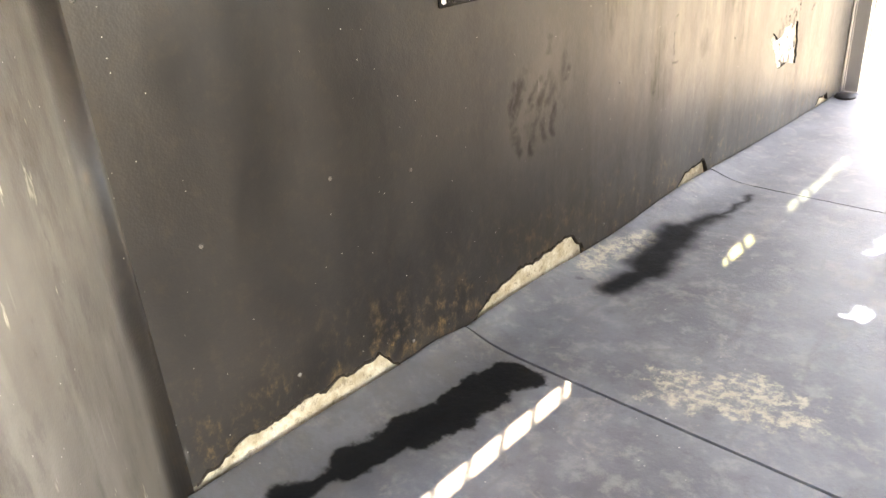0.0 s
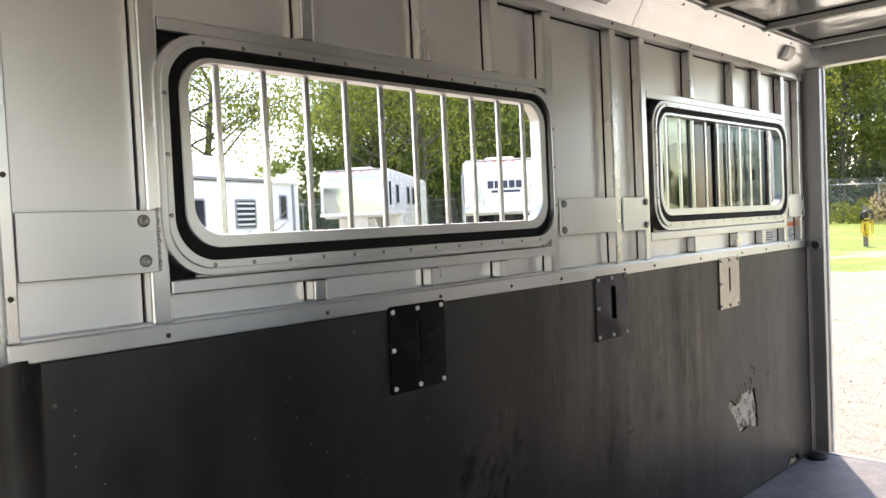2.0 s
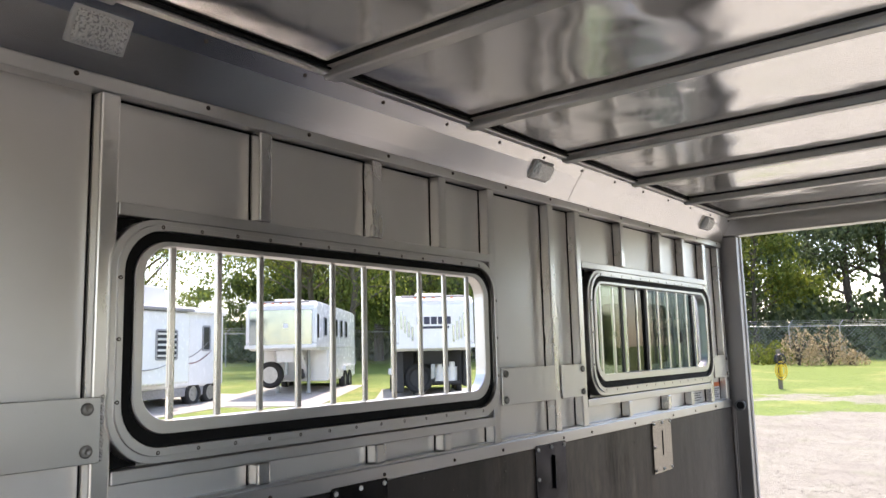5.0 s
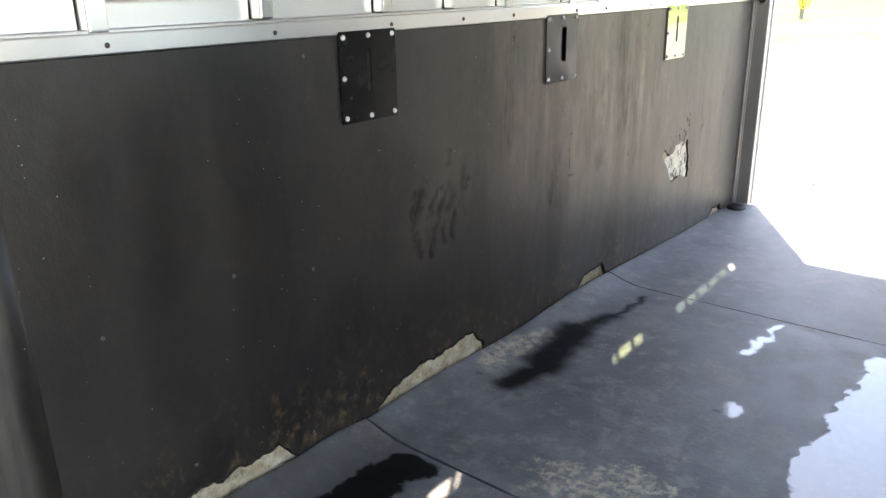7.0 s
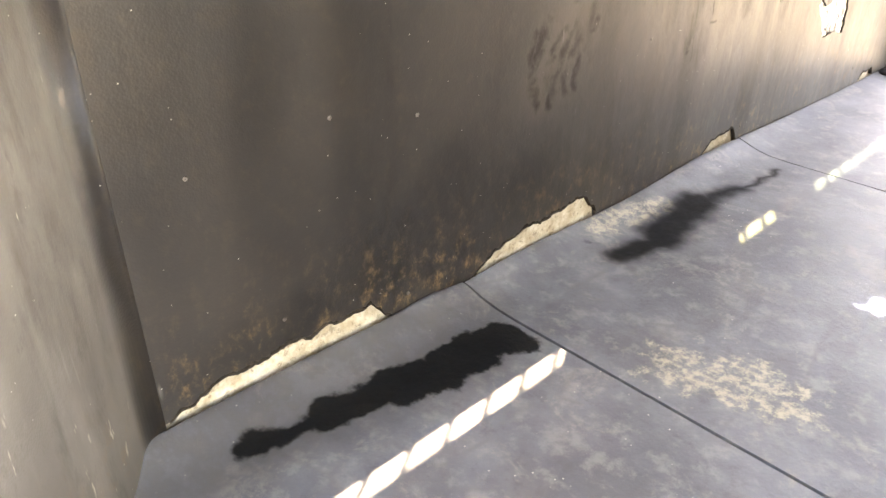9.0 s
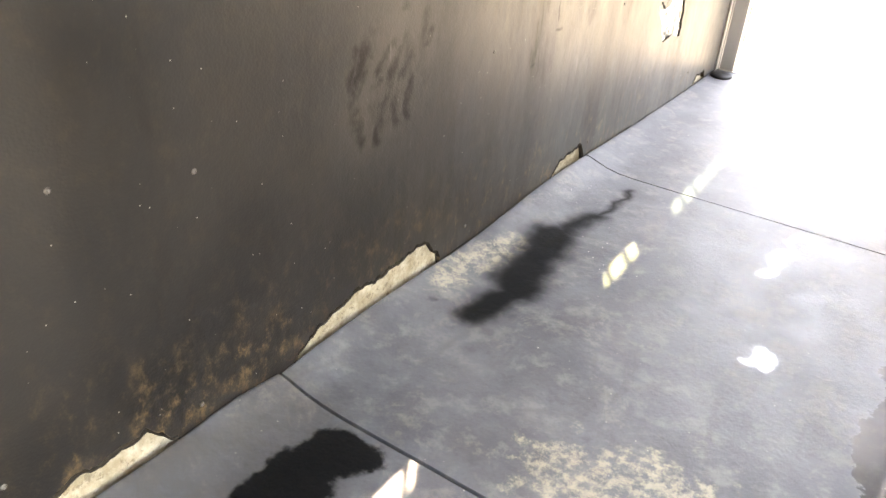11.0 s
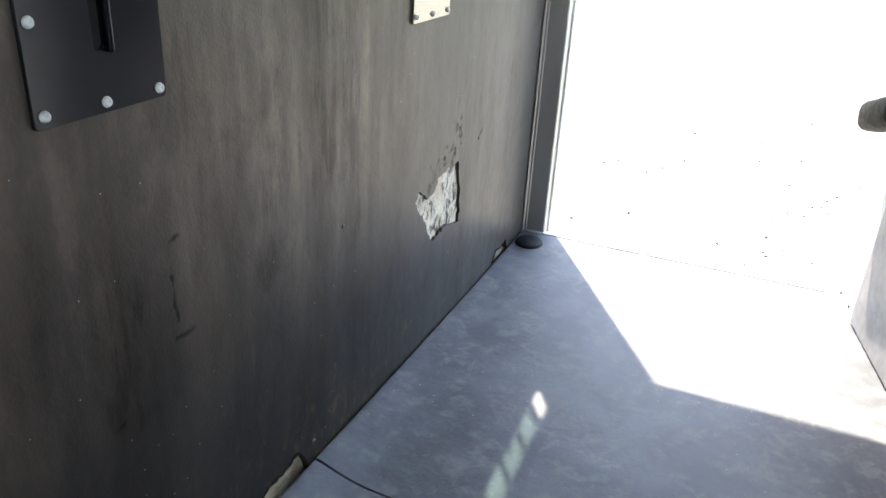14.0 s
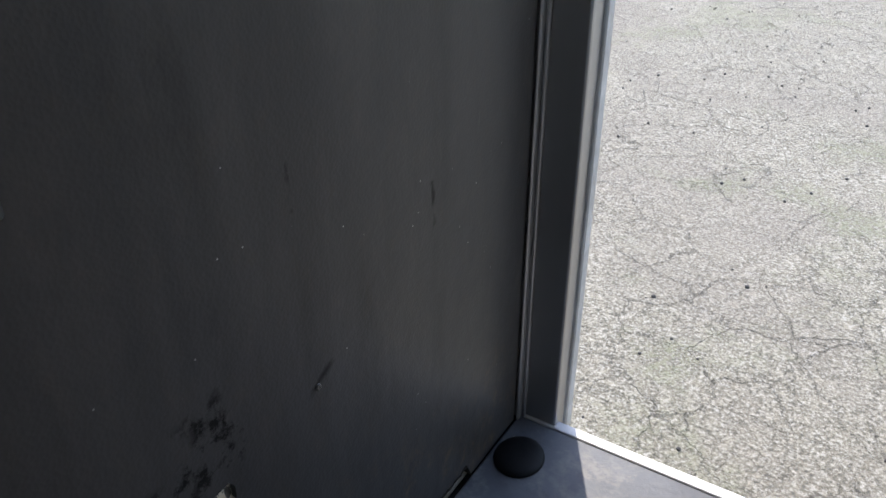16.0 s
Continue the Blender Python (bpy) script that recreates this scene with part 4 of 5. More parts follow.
part("window_rim", ring(bmesh.new(), rounded(-1.15, -0.41, 1.45, 1.9, 0.14), rounded(-1.1, -0.46, 1.5, 1.85, 0.11), -0.01, 0.008, 0.003), M_OFFWHITE, door)
part("window_pane", made_box((-0.032, -1.1, 1.5), (-0.026, -0.46, 1.85)), M_DARKGLASS, door)
for z in (0.3, 1.1, 1.8):
    part("hinge", rod(bmesh.new(), (0.03, -0.01, z - 0.06), (0.03, -0.01, z + 0.06), 0.014), M_GALV, door)
    part("hinge_leaf", made_box((-0.002, -0.05, z - 0.05), (0.03, -0.012, z + 0.05)), M_GALV, door)

# ---- the other walls ----
bm = bmesh.new()
ADDED_DOOR = (-1.1, 1.0, 2.15)           # unseen side doorway open beside the walker, added to light the inside
WR = (1.6, 2.96, 1.42, 1.9)        # unseen window opposite, added to let daylight in
for y0, y1, z0, z1 in (
    (-1.6, ADDED_DOOR[0], -0.13, 2.43), (ADDED_DOOR[0], ADDED_DOOR[1], ADDED_DOOR[2], 2.43), (ADDED_DOOR[0], ADDED_DOOR[1], -0.13, 0.0), (ADDED_DOOR[1], WR[0], -0.13, 2.43),
    (WR[0], WR[1], -0.13, WR[2]), (WR[0], WR[1], WR[3], 2.43), (WR[1], 4.8, -0.13, 2.43),
):
    box(bm, (W, y0, z0), (W + 0.04, y1, z1))
wr = part("wall_right", bm, M_SKIN)
tagged(wr, "unseen aluminium side wall over rubber lining with a doorway added for daylight", "wall", kind="structure")
part("rubber_lining", made_box((W - 0.008, ADDED_DOOR[1] + 0.04, 0.0), (W - 0.001, 3.2, RAIL0)), M_LINING_FRONT, wr)
part("lower_rail", made_box((W - 0.03, ADDED_DOOR[1] + 0.04, RAIL0), (W - 0.001, 3.2, RAIL1), 0.003), M_ALU, wr)
for y0, y1 in ((ADDED_DOOR[0] - 0.05, ADDED_DOOR[0]), (ADDED_DOOR[1], ADDED_DOOR[1] + 0.04)):
    part("door_jamb", made_box((W - 0.03, y0, 0.0), (W - 0.001, y1, ADDED_DOOR[2] + 0.04), 0.003), M_ALU_UP, wr)
part("door_head", made_box((W - 0.03, ADDED_DOOR[0], ADDED_DOOR[2]), (W - 0.001, ADDED_DOOR[1], ADDED_DOOR[2] + 0.04), 0.003), M_ALU, wr)

# slanted bulkhead at the near end
ang = math.degrees(math.atan2(SLANT.y, SLANT.x))
bulk = part("wall_front", made_box((-0.06, -0.075, 0.0), (2.9, -0.035, 2.40)), M_OFFWHITE)
bulk.matrix_world = pose(0.0, Y0, 0, 0, 0, ang)
tagged(bulk, "slanted pale grey bulkhead over worn rubber lining", "wall", kind="structure")
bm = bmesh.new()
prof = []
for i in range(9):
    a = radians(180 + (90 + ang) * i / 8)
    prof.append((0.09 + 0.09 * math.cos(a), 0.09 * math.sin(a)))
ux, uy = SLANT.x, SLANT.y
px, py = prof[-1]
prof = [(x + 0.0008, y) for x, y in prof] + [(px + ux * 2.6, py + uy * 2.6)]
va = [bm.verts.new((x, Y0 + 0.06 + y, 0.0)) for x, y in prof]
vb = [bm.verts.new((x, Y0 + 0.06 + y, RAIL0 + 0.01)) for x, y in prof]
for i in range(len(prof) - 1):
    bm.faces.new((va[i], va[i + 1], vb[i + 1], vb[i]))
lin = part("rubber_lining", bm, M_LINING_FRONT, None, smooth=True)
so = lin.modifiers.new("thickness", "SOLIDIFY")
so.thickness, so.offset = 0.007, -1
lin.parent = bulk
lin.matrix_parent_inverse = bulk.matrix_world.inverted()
tagged(lin, "worn rubber lining on the bulkhead, painted grey where light falls")

# rear tack compartment wall
tack = part("wall_tack", made_box((0, -0.03, -0.012), (1.02, 0.0, 2.38), 0.003), M_OFFWHITE)
tack.matrix_world = pose(1.252, 4.70, 0.0, 0, 0, -80)
tagged(tack, "plain metal wall of the rear tack compartment", "wall", kind="structure")
part("kick_panel", made_box((0.2, -0.036, 0.01), (1.0, -0.0305, 1.4), 0.002), M_GREYTRIM, tack)
for i in range(6):
    shared("screw", ME_SCREW, tack, pose(0.03 + 0.11 * i, -0.0305, 0.035, 0, 0, -90))
part("closing_panel", made_box((1.0, -0.03, -0.012), (1.9, 0.0, 2.38)), M_OFFWHITE, tack).matrix_basis = pose(0.82, -0.6, 0, 0, 0, 38)
hd = part("hinged_arm", made_box((-0.03, -0.11, 0.0), (0.26, 0.0, 0.1), 0.035, 3), M_SEAL, None, smooth=True)
hd.matrix_world = pose(1.225, 4.62, 0.64, 0, -18, -80)
tagged(hd, "black rubber-covered arm on the tack wall", "arm")


# ---- slotted plates ----
def slot_plate(y, material, label, bulge=0.0):
    th = thing("slotted_plate", (0.001, y, 1.111), 0, label, "metal plate", "slotted divider plates")
    w, h = 0.113, 0.126
    slot = rounded(-0.009, 0.009, -0.045, 0.075, 0.008, 6)
    n = len(slot)
    out = rounded(-w, w, -h, h, 0.006, 6)
    part("sheet", ring(bmesh.new(), out, slot, 0.0, 0.006, 0.001), material, th)
    part("slot_back", made_box((0.0, -0.01, -0.047), (0.0008, 0.01, 0.077)), M_SLOT, th)
    if bulge:
        bm = bmesh.new()
        box(bm, (0.004, 0.01, -0.05), (0.004 + bulge, 0.018, 0.08), 0.0038, 2)
        part("slot_lip", bm, material, th, "bent slot lip")
    for py, pz in ((-0.098, 0.11), (0.0, 0.112), (0.098, 0.112), (-0.1, 0.0), (-0.098, -0.11), (0.0, -0.112), (0.098, -0.112)):
        shared("bolt", ME_BOLT, th, pose(0.006, py, pz))
    return th


slot_plate(1.498, M_BLACKPLATE, "black painted steel plate with a vertical slot, bolted to the lining")
slot_plate(2.556, M_DARKSTEEL, "dark worn steel plate with a bent slot, bolted to the lining", 0.012)
slot_plate(3.63, M_STEEL, "shiny stainless steel plate with a vertical slot, bolted to the lining")


# ---- the yard ----
def gz(x, y):
    """The yard rises gently away from the trailer."""
    return -0.5 - 0.025 * x + 0.014 * y


def away(dx, dy, d):
    """A place on the ground in a direction from inside the trailer."""
    x, y = 1.63 + dx * d, -0.1 + dy * d
    return (x, y, gz(x, y))


bm = bmesh.new()
edges = [-700, -300, -120, -60, -30, -12, -4, 4, 12, 30, 60, 120, 300, 700]
grid = [[bm.verts.new((x, y, gz(x, y))) for x in edges] for y in edges]
for i in range(len(edges) - 1):
    for j in range(len(edges) - 1):
        bm.faces.new((grid[i][j], grid[i][j + 1], grid[i + 1][j + 1], grid[i + 1][j]))
ground = part("ground", bm, M_GROUND)
tagged(ground, "pale cracked asphalt yard giving way to mown grass", "ground", kind="structure")

# loose stones on the asphalt behind the trailer
stone = bmesh.new()
bmesh.ops.create_icosphere(stone, subdivisions=1, radius=0.014)
for v in stone.verts:
    v.co *= 0.7 + 0.5 * rng.random()
    v.co.z *= 0.6
ME_STONE = mesh_of("pebble", stone, plain("dark_pebble", (0.09, 0.085, 0.08), 0.85))
bm = bmesh.new()
for i in range(420):
    x, y = rng.uniform(-1.5, 5), rng.uniform(5.2, 12)
    s = rng.uniform(0.25, 0.75)
    bmesh.ops.create_icosphere(bm, subdivisions=1, radius=0.014 * s, matrix=pose(x, y, gz(x, y) + 0.004 * s, rng.uniform(0, 90), rng.uniform(0, 90), 0))
peb = part("pebbles", bm, ME_STONE.materials[0])
tagged(peb, "small dark pebbles scattered on the asphalt", "pebbles", kind="stuff")


# trees
def tube(verts, faces, pts, radii, seg=7):
    base = len(verts)
    for k, (p, r) in enumerate(zip(pts, radii)):
        d = (pts[min(k + 1, len(pts) - 1)] - pts[max(k - 1, 0)]).normalized()
        q = d.to_track_quat("Z", "Y")
        for i in range(seg):
            a = 2 * math.pi * i / seg
            verts.append(p + q @ Vector((r * math.cos(a), r * math.sin(a), 0)))
    for k in range(len(pts) - 1):
        for i in range(seg):
            a, b = base + k * seg + i, base + k * seg + (i + 1) % seg
            faces.append((a, b, b + seg, a + seg))


def tree_meshes(seed, height, spread, leaf, count, crown_from, bare=0.0):
    r = random.Random(seed)
    verts, faces, tips = [], [], []
    pts = [Vector((0, 0, -0.3))]
    for i in range(1, 8):
        pts.append(Vector((r.uniform(-0.25, 0.25) * i * 0.3, r.uniform(-0.25, 0.25) * i * 0.3, height * 0.9 * i / 7)))
    tube(verts, faces, pts, [height * 0.021 * (1 - 0.12 * i) for i in range(8)], 8)
    for i in range(26):
        u = r.uniform(crown_from, 1.0)
        k = u * 7
        a = int(min(k, 6))
        p = pts[a].lerp(pts[a + 1], k - a)
        ang = r.uniform(0, 2 * math.pi)
        ln = spread * (1.15 - 0.75 * abs(u - crown_from - 0.15)) * r.uniform(0.6, 1.1)
        q = p + Vector((math.cos(ang) * ln * 0.5, math.sin(ang) * ln * 0.5, ln * 0.28))
        e = q + Vector((math.cos(ang + r.uniform(-0.5, 0.5)) * ln * 0.5, math.sin(ang + r.uniform(-0.5, 0.5)) * ln * 0.5, ln * r.uniform(-0.1, 0.3)))
        w = height * 0.0036 * (1.3 - u)
        tube(verts, faces, [p, q, e], [w * 1.6, w, w * 0.35], 5)
        tips += [(q, ln * 0.3), (e, ln * 0.38), (q.lerp(e, 0.5), ln * 0.32)]
    me = bpy.data.meshes.new("trunk")
    me.from_pydata([tuple(v) for v in verts], [], faces)
    me.materials.append(M_BARK)
    lv, lf = [], []
    for i in range(count):
        c, s = tips[r.randrange(len(tips))]
        p = c + Vector((r.gauss(0, s * 0.55), r.gauss(0, s * 0.55), r.gauss(0, s * 0.4)))
        q = Euler((r.uniform(0, 6.3), r.uniform(0, 6.3), r.uniform(0, 6.3))).to_matrix()
        sz = leaf * r.uniform(0.6, 1.3)
        b = len(lv)
        for u, v in ((-0.5, 0), (0, -0.32), (0.6, 0), (0, 0.32)):
            lv.append(tuple(p + q @ Vector((u * sz, v * sz, 0))))
        lf.append((b, b + 1, b + 2, b + 3))
    ml = bpy.data.meshes.new("crown")
    ml.from_pydata(lv, [], lf)
    return me, ml


TREES = [
    (tree_meshes(11, 15, 5.2, 0.3, 13000, 0.16), M_LEAF),
    (tree_meshes(12, 19, 4.4, 0.25, 11000, 0.26), M_LEAF_DARK),
    (tree_meshes(13, 13, 4.6, 0.28, 12000, 0.12), M_LEAF_LIGHT),
    (tree_meshes(14, 22, 3.8, 0.25, 10000, 0.34), M_LEAF_DARK),
    (tree_meshes(15, 10, 4.4, 0.115, 15000, 0.3), M_LEAF_LIGHT),
]
for (trunk_me, crown_me), lm in TREES:
    crown_me.materials.append(lm)
TREE_LABELS = ("leafy green deciduous tree behind the fence", "tall dark green tree in the tree line", "yellow-green sunlit tree at the edge of the woods",
               "tall dark tree with a bare lower trunk", "airy tree with light yellow-green leaves near the parked trailers")


def tree(kind, at, size, yaw):
    t = thing("tree", at, yaw, TREE_LABELS[kind], "tree", "tree line")
    (a, b), _ = TREES[kind]
    for name, me in (("trunk", a), ("crown", b)):
        shared(name, me, t, Matrix.Scale(size, 4))
    return t


tr = random.Random(31)
for i in range(23):
    deg = -12 + 50 * i / 22             # from straight behind round to the window side
    th = radians(deg)
    kind = (2, 3, 1, 1, 0, 3, 1)[i % 7]
    tree(kind, away(-math.sin(th), math.cos(th), 62 + tr.uniform(-4, 6)), tr.uniform(0.85, 1.15), tr.uniform(0, 360))
# Unseen low trees, added to dim the sky reflected in the wall metal.
for i in range(9):
    th = radians(-70 + 52 * i / 8)
    tree((0, 2, 0)[i % 3], away(-math.sin(th), math.cos(th), 62 + tr.uniform(-4, 6)), tr.uniform(0.4, 0.6), tr.uniform(0, 360))
for i in range(5):
    th = radians(-14 + 54 * i / 4)
    tree((1, 0, 3)[i % 3], away(-math.sin(th), math.cos(th), 78 + tr.uniform(-3, 5)), tr.uniform(0.95, 1.25), tr.uniform(0, 360))
for i in range(16):
    th = radians(38 + 46 * i / 15)      # lower, more open growth
    tree((0, 2, 0)[i % 3], away(-math.sin(th), math.cos(th), 66 + tr.uniform(-4, 8)), tr.uniform(0.34, 0.48) + (0.2 if i < 3 else 0), tr.uniform(0, 360))
for i in range(12):
    th = radians(35 + 15.5 * i / 11)    # tall dark woods behind the parked trailers
    tree((1, 0, 3, 0)[i % 4], away(-math.sin(th), math.cos(th), 55 + 7 * (i % 2) + tr.uniform(-2, 2)), tr.uniform(0.8, 1.1), tr.uniform(0, 360))
tree(4, away(-0.875, 0.484, 37), 1.2, 40)
tree(4, away(-0.9, 0.44, 33), 1.1, 200)
tree(4, away(-0.745, 0.667, 44), 1.2, 220)
tree(4, away(-0.715, 0.7, 41), 1.15, 100)
tree(0, away(-0.655, 0.755, 47), 0.85, 20)
tree(2, away(-0.285, 0.958, 55), 0.85, 75)

# undergrowth under the tree line
lv, lf = [], []
for i in range(44000):
    th = radians(tr.uniform(-16, 84))
    d = 57 + abs(tr.gauss(0, 7))
    x, y, z = away(-math.sin(th), math.cos(th), d)
    z += abs(tr.gauss(0, 2.3 if th < 0.62 else 0.9)) * (1 + 0.35 * math.sin(th * 23)) + (d - 57) * 0.12
    q = Euler((tr.uniform(0, 6.3), tr.uniform(0, 6.3), tr.uniform(0, 6.3))).to_matrix()
    s = tr.uniform(0.3, 0.65)
    b = len(lv)
    for u, v in ((-0.5, 0), (0, -0.35), (0.6, 0), (0, 0.35)):
        p = q @ Vector((u * s, v * s, 0))
        lv.append((x + p.x, y + p.y, z + p.z))
    lf.append((b, b + 1, b + 2, b + 3))
me = bpy.data.meshes.new("undergrowth")
me.from_pydata(lv, [], lf)
me.materials.append(M_LEAF_DARK)
tagged(new("undergrowth", me), "dense dark green undergrowth below the trees", "undergrowth", kind="stuff")


def bush(at, w, h, material, label, count=1400, seed=3):
    r = random.Random(seed)
    b = thing("bush", at, 0, label, "bush")
    verts, faces = [], []
    for i in range(14):
        a, s = r.uniform(0, 6.28), r.uniform(0.3, 1)
        tube(verts, faces, [Vector((0, 0, -0.1)), Vector((math.cos(a) * w * 0.25 * s, math.sin(a) * w * 0.25 * s, h * 0.5)), Vector((math.cos(a) * w * 0.5 * s, math.sin(a) * w * 0.5 * s, h * s))], [0.03, 0.02, 0.006], 4)
    me = bpy.data.meshes.new("stems")
    me.from_pydata([tuple(v) for v in verts], [], faces)
    me.materials.append(M_BARK)
    new("stems", me).parent = b
    lv, lf = [], []
    for i in range(count):
        a, s = r.uniform(0, 6.28), math.sqrt(r.random())
        p = Vector((math.cos(a) * w * 0.5 * s, math.sin(a) * w * 0.5 * s, h * r.random() ** 0.8 * (1.05 - 0.75 * s * s)))
        q = Euler((r.uniform(0, 6.3), r.uniform(0, 6.3), r.uniform(0, 6.3))).to_matrix()
        z = r.uniform(0.08, 0.2)
        k = len(lv)
        for u, v in ((-0.5, 0), (0, -0.25), (0.6, 0), (0, 0.25)):
            lv.append(tuple(p + q @ Vector((u * z, v * z, 0))))
        lf.append((k, k + 1, k + 2, k + 3))
    me = bpy.data.meshes.new("leaves")
    me.from_pydata(lv, [], lf)
    me.materials.append(material)
    new("leaves", me).parent = b
    return b


bush(away(-0.243, 0.97, 46), 2.2, 2.2, M_LEAF_DRY, "dry brown bush in front of the chain-link fence", 900, 4)
bush(away(-0.212, 0.977, 46.5), 2.6, 2.1, M_LEAF_DRY, "dry brown bush in front of the chain-link fence", 1000, 5)
bush(away(-0.19, 0.982, 47), 1.8, 0.8, M_LEAF_DRY, "low dry brown bush in front of the chain-link fence", 500, 6)
bush(away(-0.288, 0.957, 47), 2.6, 1.2, M_LEAF_LIGHT, "yellow-green bush in front of the chain-link fence", 1000, 7)
bush(away(-0.264, 0.965, 47), 1.8, 1.4, M_LEAF_LIGHT, "yellow-green bush in front of the chain-link fence", 800, 8)

# chain-link fence with barbed-wire arms
fence = thing("chain_link_fence", (0, 0, 0), 0, "galvanised chain-link fence with barbed wire along the grass", "fence")
posts = []
for i in range(31):
    th = radians(-10 + 92 * i / 30)
    posts.append(Vector(away(-math.sin(th), math.cos(th), 51)))
post_bm = rod(bmesh.new(), (0, 0, -0.2), (0, 0, 2.15), 0.045, seg=8)
rod(post_bm, (0, 0, 2.12), (0.18, 0.26, 2.45), 0.025, seg=6)
ME_POST = mesh_of("fence_post", post_bm, M_GALV)
for p in posts:
    shared("post", ME_POST, fence, pose(p.x, p.y, p.z))
bm = bmesh.new()
for a, b in zip(posts, posts[1:]):
    rod(bm, a + Vector((0, 0, 2.1)), b + Vector((0, 0, 2.1)), 0.03, seg=6)
part("top_rail", bm, M_GALV, fence)
bm = bmesh.new()
for a, b in zip(posts, posts[1:]):
    for k in range(3):
        o = Vector((0.05 + 0.06 * k, 0.08 + 0.08 * k, 2.2 + 0.11 * k))
        rod(bm, a + o, b + o, 0.008, seg=4)
part("barbed_wire", bm, M_GALV, fence)
wires_v, wires_f = [], []
for a, b in zip(posts, posts[1:]):
    d = b - a
    n = int(d.length / 0.22)
    side = d.normalized().cross(Vector((0, 0, 1))) * 0.004
    for k in range(-9, n):
        for s in (1, -1):
            u0, u1 = k * 0.22, k * 0.22 + 2.05
            z0, z1 = (0.02, 2.07) if s > 0 else (2.07, 0.02)
            c0, c1 = max(u0, 0), min(u1, d.length)
            if c1 <= c0:
                continue
            p = a + d.normalized() * c0 + Vector((0, 0, z0 + (z1 - z0) * (c0 - u0) / 2.05))
            q = a + d.normalized() * c1 + Vector((0, 0, z0 + (z1 - z0) * (c1 - u0) / 2.05))
            w = Vector((0, 0, 0.007))
            m = len(wires_v)
            wires_v += [tuple(p - w), tuple(q - w), tuple(q + w), tuple(p + w)]
            wires_f.append((m, m + 1, m + 2, m + 3))
me = bpy.data.meshes.new("wire_mesh")
me.from_pydata(wires_v, [], wires_f)
me.materials.append(M_GALV)
tagged(new("wire_mesh", me), kind="stuff").parent = fence

# yard hydrant with a hose reel
hp = away(-0.2645, 0.9644, 29)
hyd = thing("hose_post", hp, 40, "wooden yard post with a coiled hose and yellow spigot", "hose post")
part("post", made_box((-0.06, -0.06, -0.2), (0.06, 0.06, 1.35), 0.012), M_WOODPOST, hyd)
bm = bmesh.new()
for k in range(3):
    for i in range(18):
        a, b = 2 * math.pi * i / 18, 2 * math.pi * (i + 1) / 18
        r = 0.2 - 0.02 * k
        rod(bm, (r * math.cos(a), -0.1 - 0.03 * k, 1.0 + r * math.sin(a)), (r * math.cos(b), -0.1 - 0.03 * k, 1.0 + r * math.sin(b)), 0.02, seg=6)
for i in range(4):
    a = math.pi * i / 4
    rod(bm, (0.19 * math.cos(a), -0.1, 1.0 + 0.19 * math.sin(a)), (-0.19 * math.cos(a), -0.1, 1.0 - 0.19 * math.sin(a)), 0.014, seg=6)
part("hose_reel", bm, M_BLACKFRAME, hyd)
bm = bmesh.new()
for k in range(2):
    for i in range(18):
        a, b = 2 * math.pi * i / 18, 2 * math.pi * (i + 1) / 18
        r = 0.2 - 0.06 * k
        rod(bm, (r * math.cos(a), -0.13, 0.62 + 1.5 * r * math.sin(a)), (r * math.cos(b), -0.13, 0.62 + 1.5 * r * math.sin(b)), 0.022, seg=6)
rod(bm, (0, -0.12, 0.42), (0, -0.12, 0.86), 0.06, seg=8)
part("yellow_hose", bm, M_YELLOW, hyd)


# ---- parked trailers ----
def prism(bm, outline, x0, x1, bevel=0.06):
    """Side outline (y, z) swept across the width."""
    a = [bm.verts.new((x0, y, z)) for y, z in outline]
    b = [bm.verts.new((x1, y, z)) for y, z in outline]
    n = len(a)
    bm.faces.new(a)
    bm.faces.new(b)
    for i in range(n):
        bm.faces.new((a[i], a[(i + 1) % n], b[(i + 1) % n], b[i]))
    bmesh.ops.recalc_face_normals(bm, faces=bm.faces[:])
    if bevel:
        bmesh.ops.bevel(bm, geom=bm.edges[:], offset=bevel, segments=3, affect="EDGES")
    return bm


def wheel(parent, x, y, r=0.38, w=0.22, spare=False):
    wh = new("wheel")
    wh.parent = parent
    wh.matrix_basis = pose(x, y, r, 0, 0, 90 if spare else 0)
    bm = bmesh.new()
    prof = ((r * 0.62, -w / 2), (r * 0.93, -w / 2), (r, -w * 0.32), (r, w * 0.32), (r * 0.93, w / 2), (r * 0.62, w / 2))
    rows = [[bm.verts.new((xx, rr * math.cos(2 * math.pi * i / 24), rr * math.sin(2 * math.pi * i / 24))) for i in range(24)] for rr, xx in prof]
    for i in range(6):
        a, b = rows[i], rows[(i + 1) % 6]
        for j in range(24):
            bm.faces.new((a[j], a[(j + 1) % 24], b[(j + 1) % 24], b[j]))
    part("tyre", bm, M_TYRE, wh, smooth=True)
    bm = rod(bmesh.new(), (-w * 0.34, 0, 0), (w * 0.34, 0, 0), r * 0.62, seg=20)
    for sgn in (-1, 1):
        rod(bm, (sgn * w * 0.34, 0, 0), (sgn * w * 0.42, 0, 0), r * 0.2, seg=10)
        for i in range(8):
            a = 2 * math.pi * i / 8
            rod(bm, (sgn * w * 0.3, r * 0.42 * math.cos(a), r * 0.42 * math.sin(a)), (sgn * w * 0.36, r * 0.42 * math.cos(a), r * 0.42 * math.sin(a)), r * 0.07, seg=6)
    part("rim", bm, M_RIM, wh)
    return wh


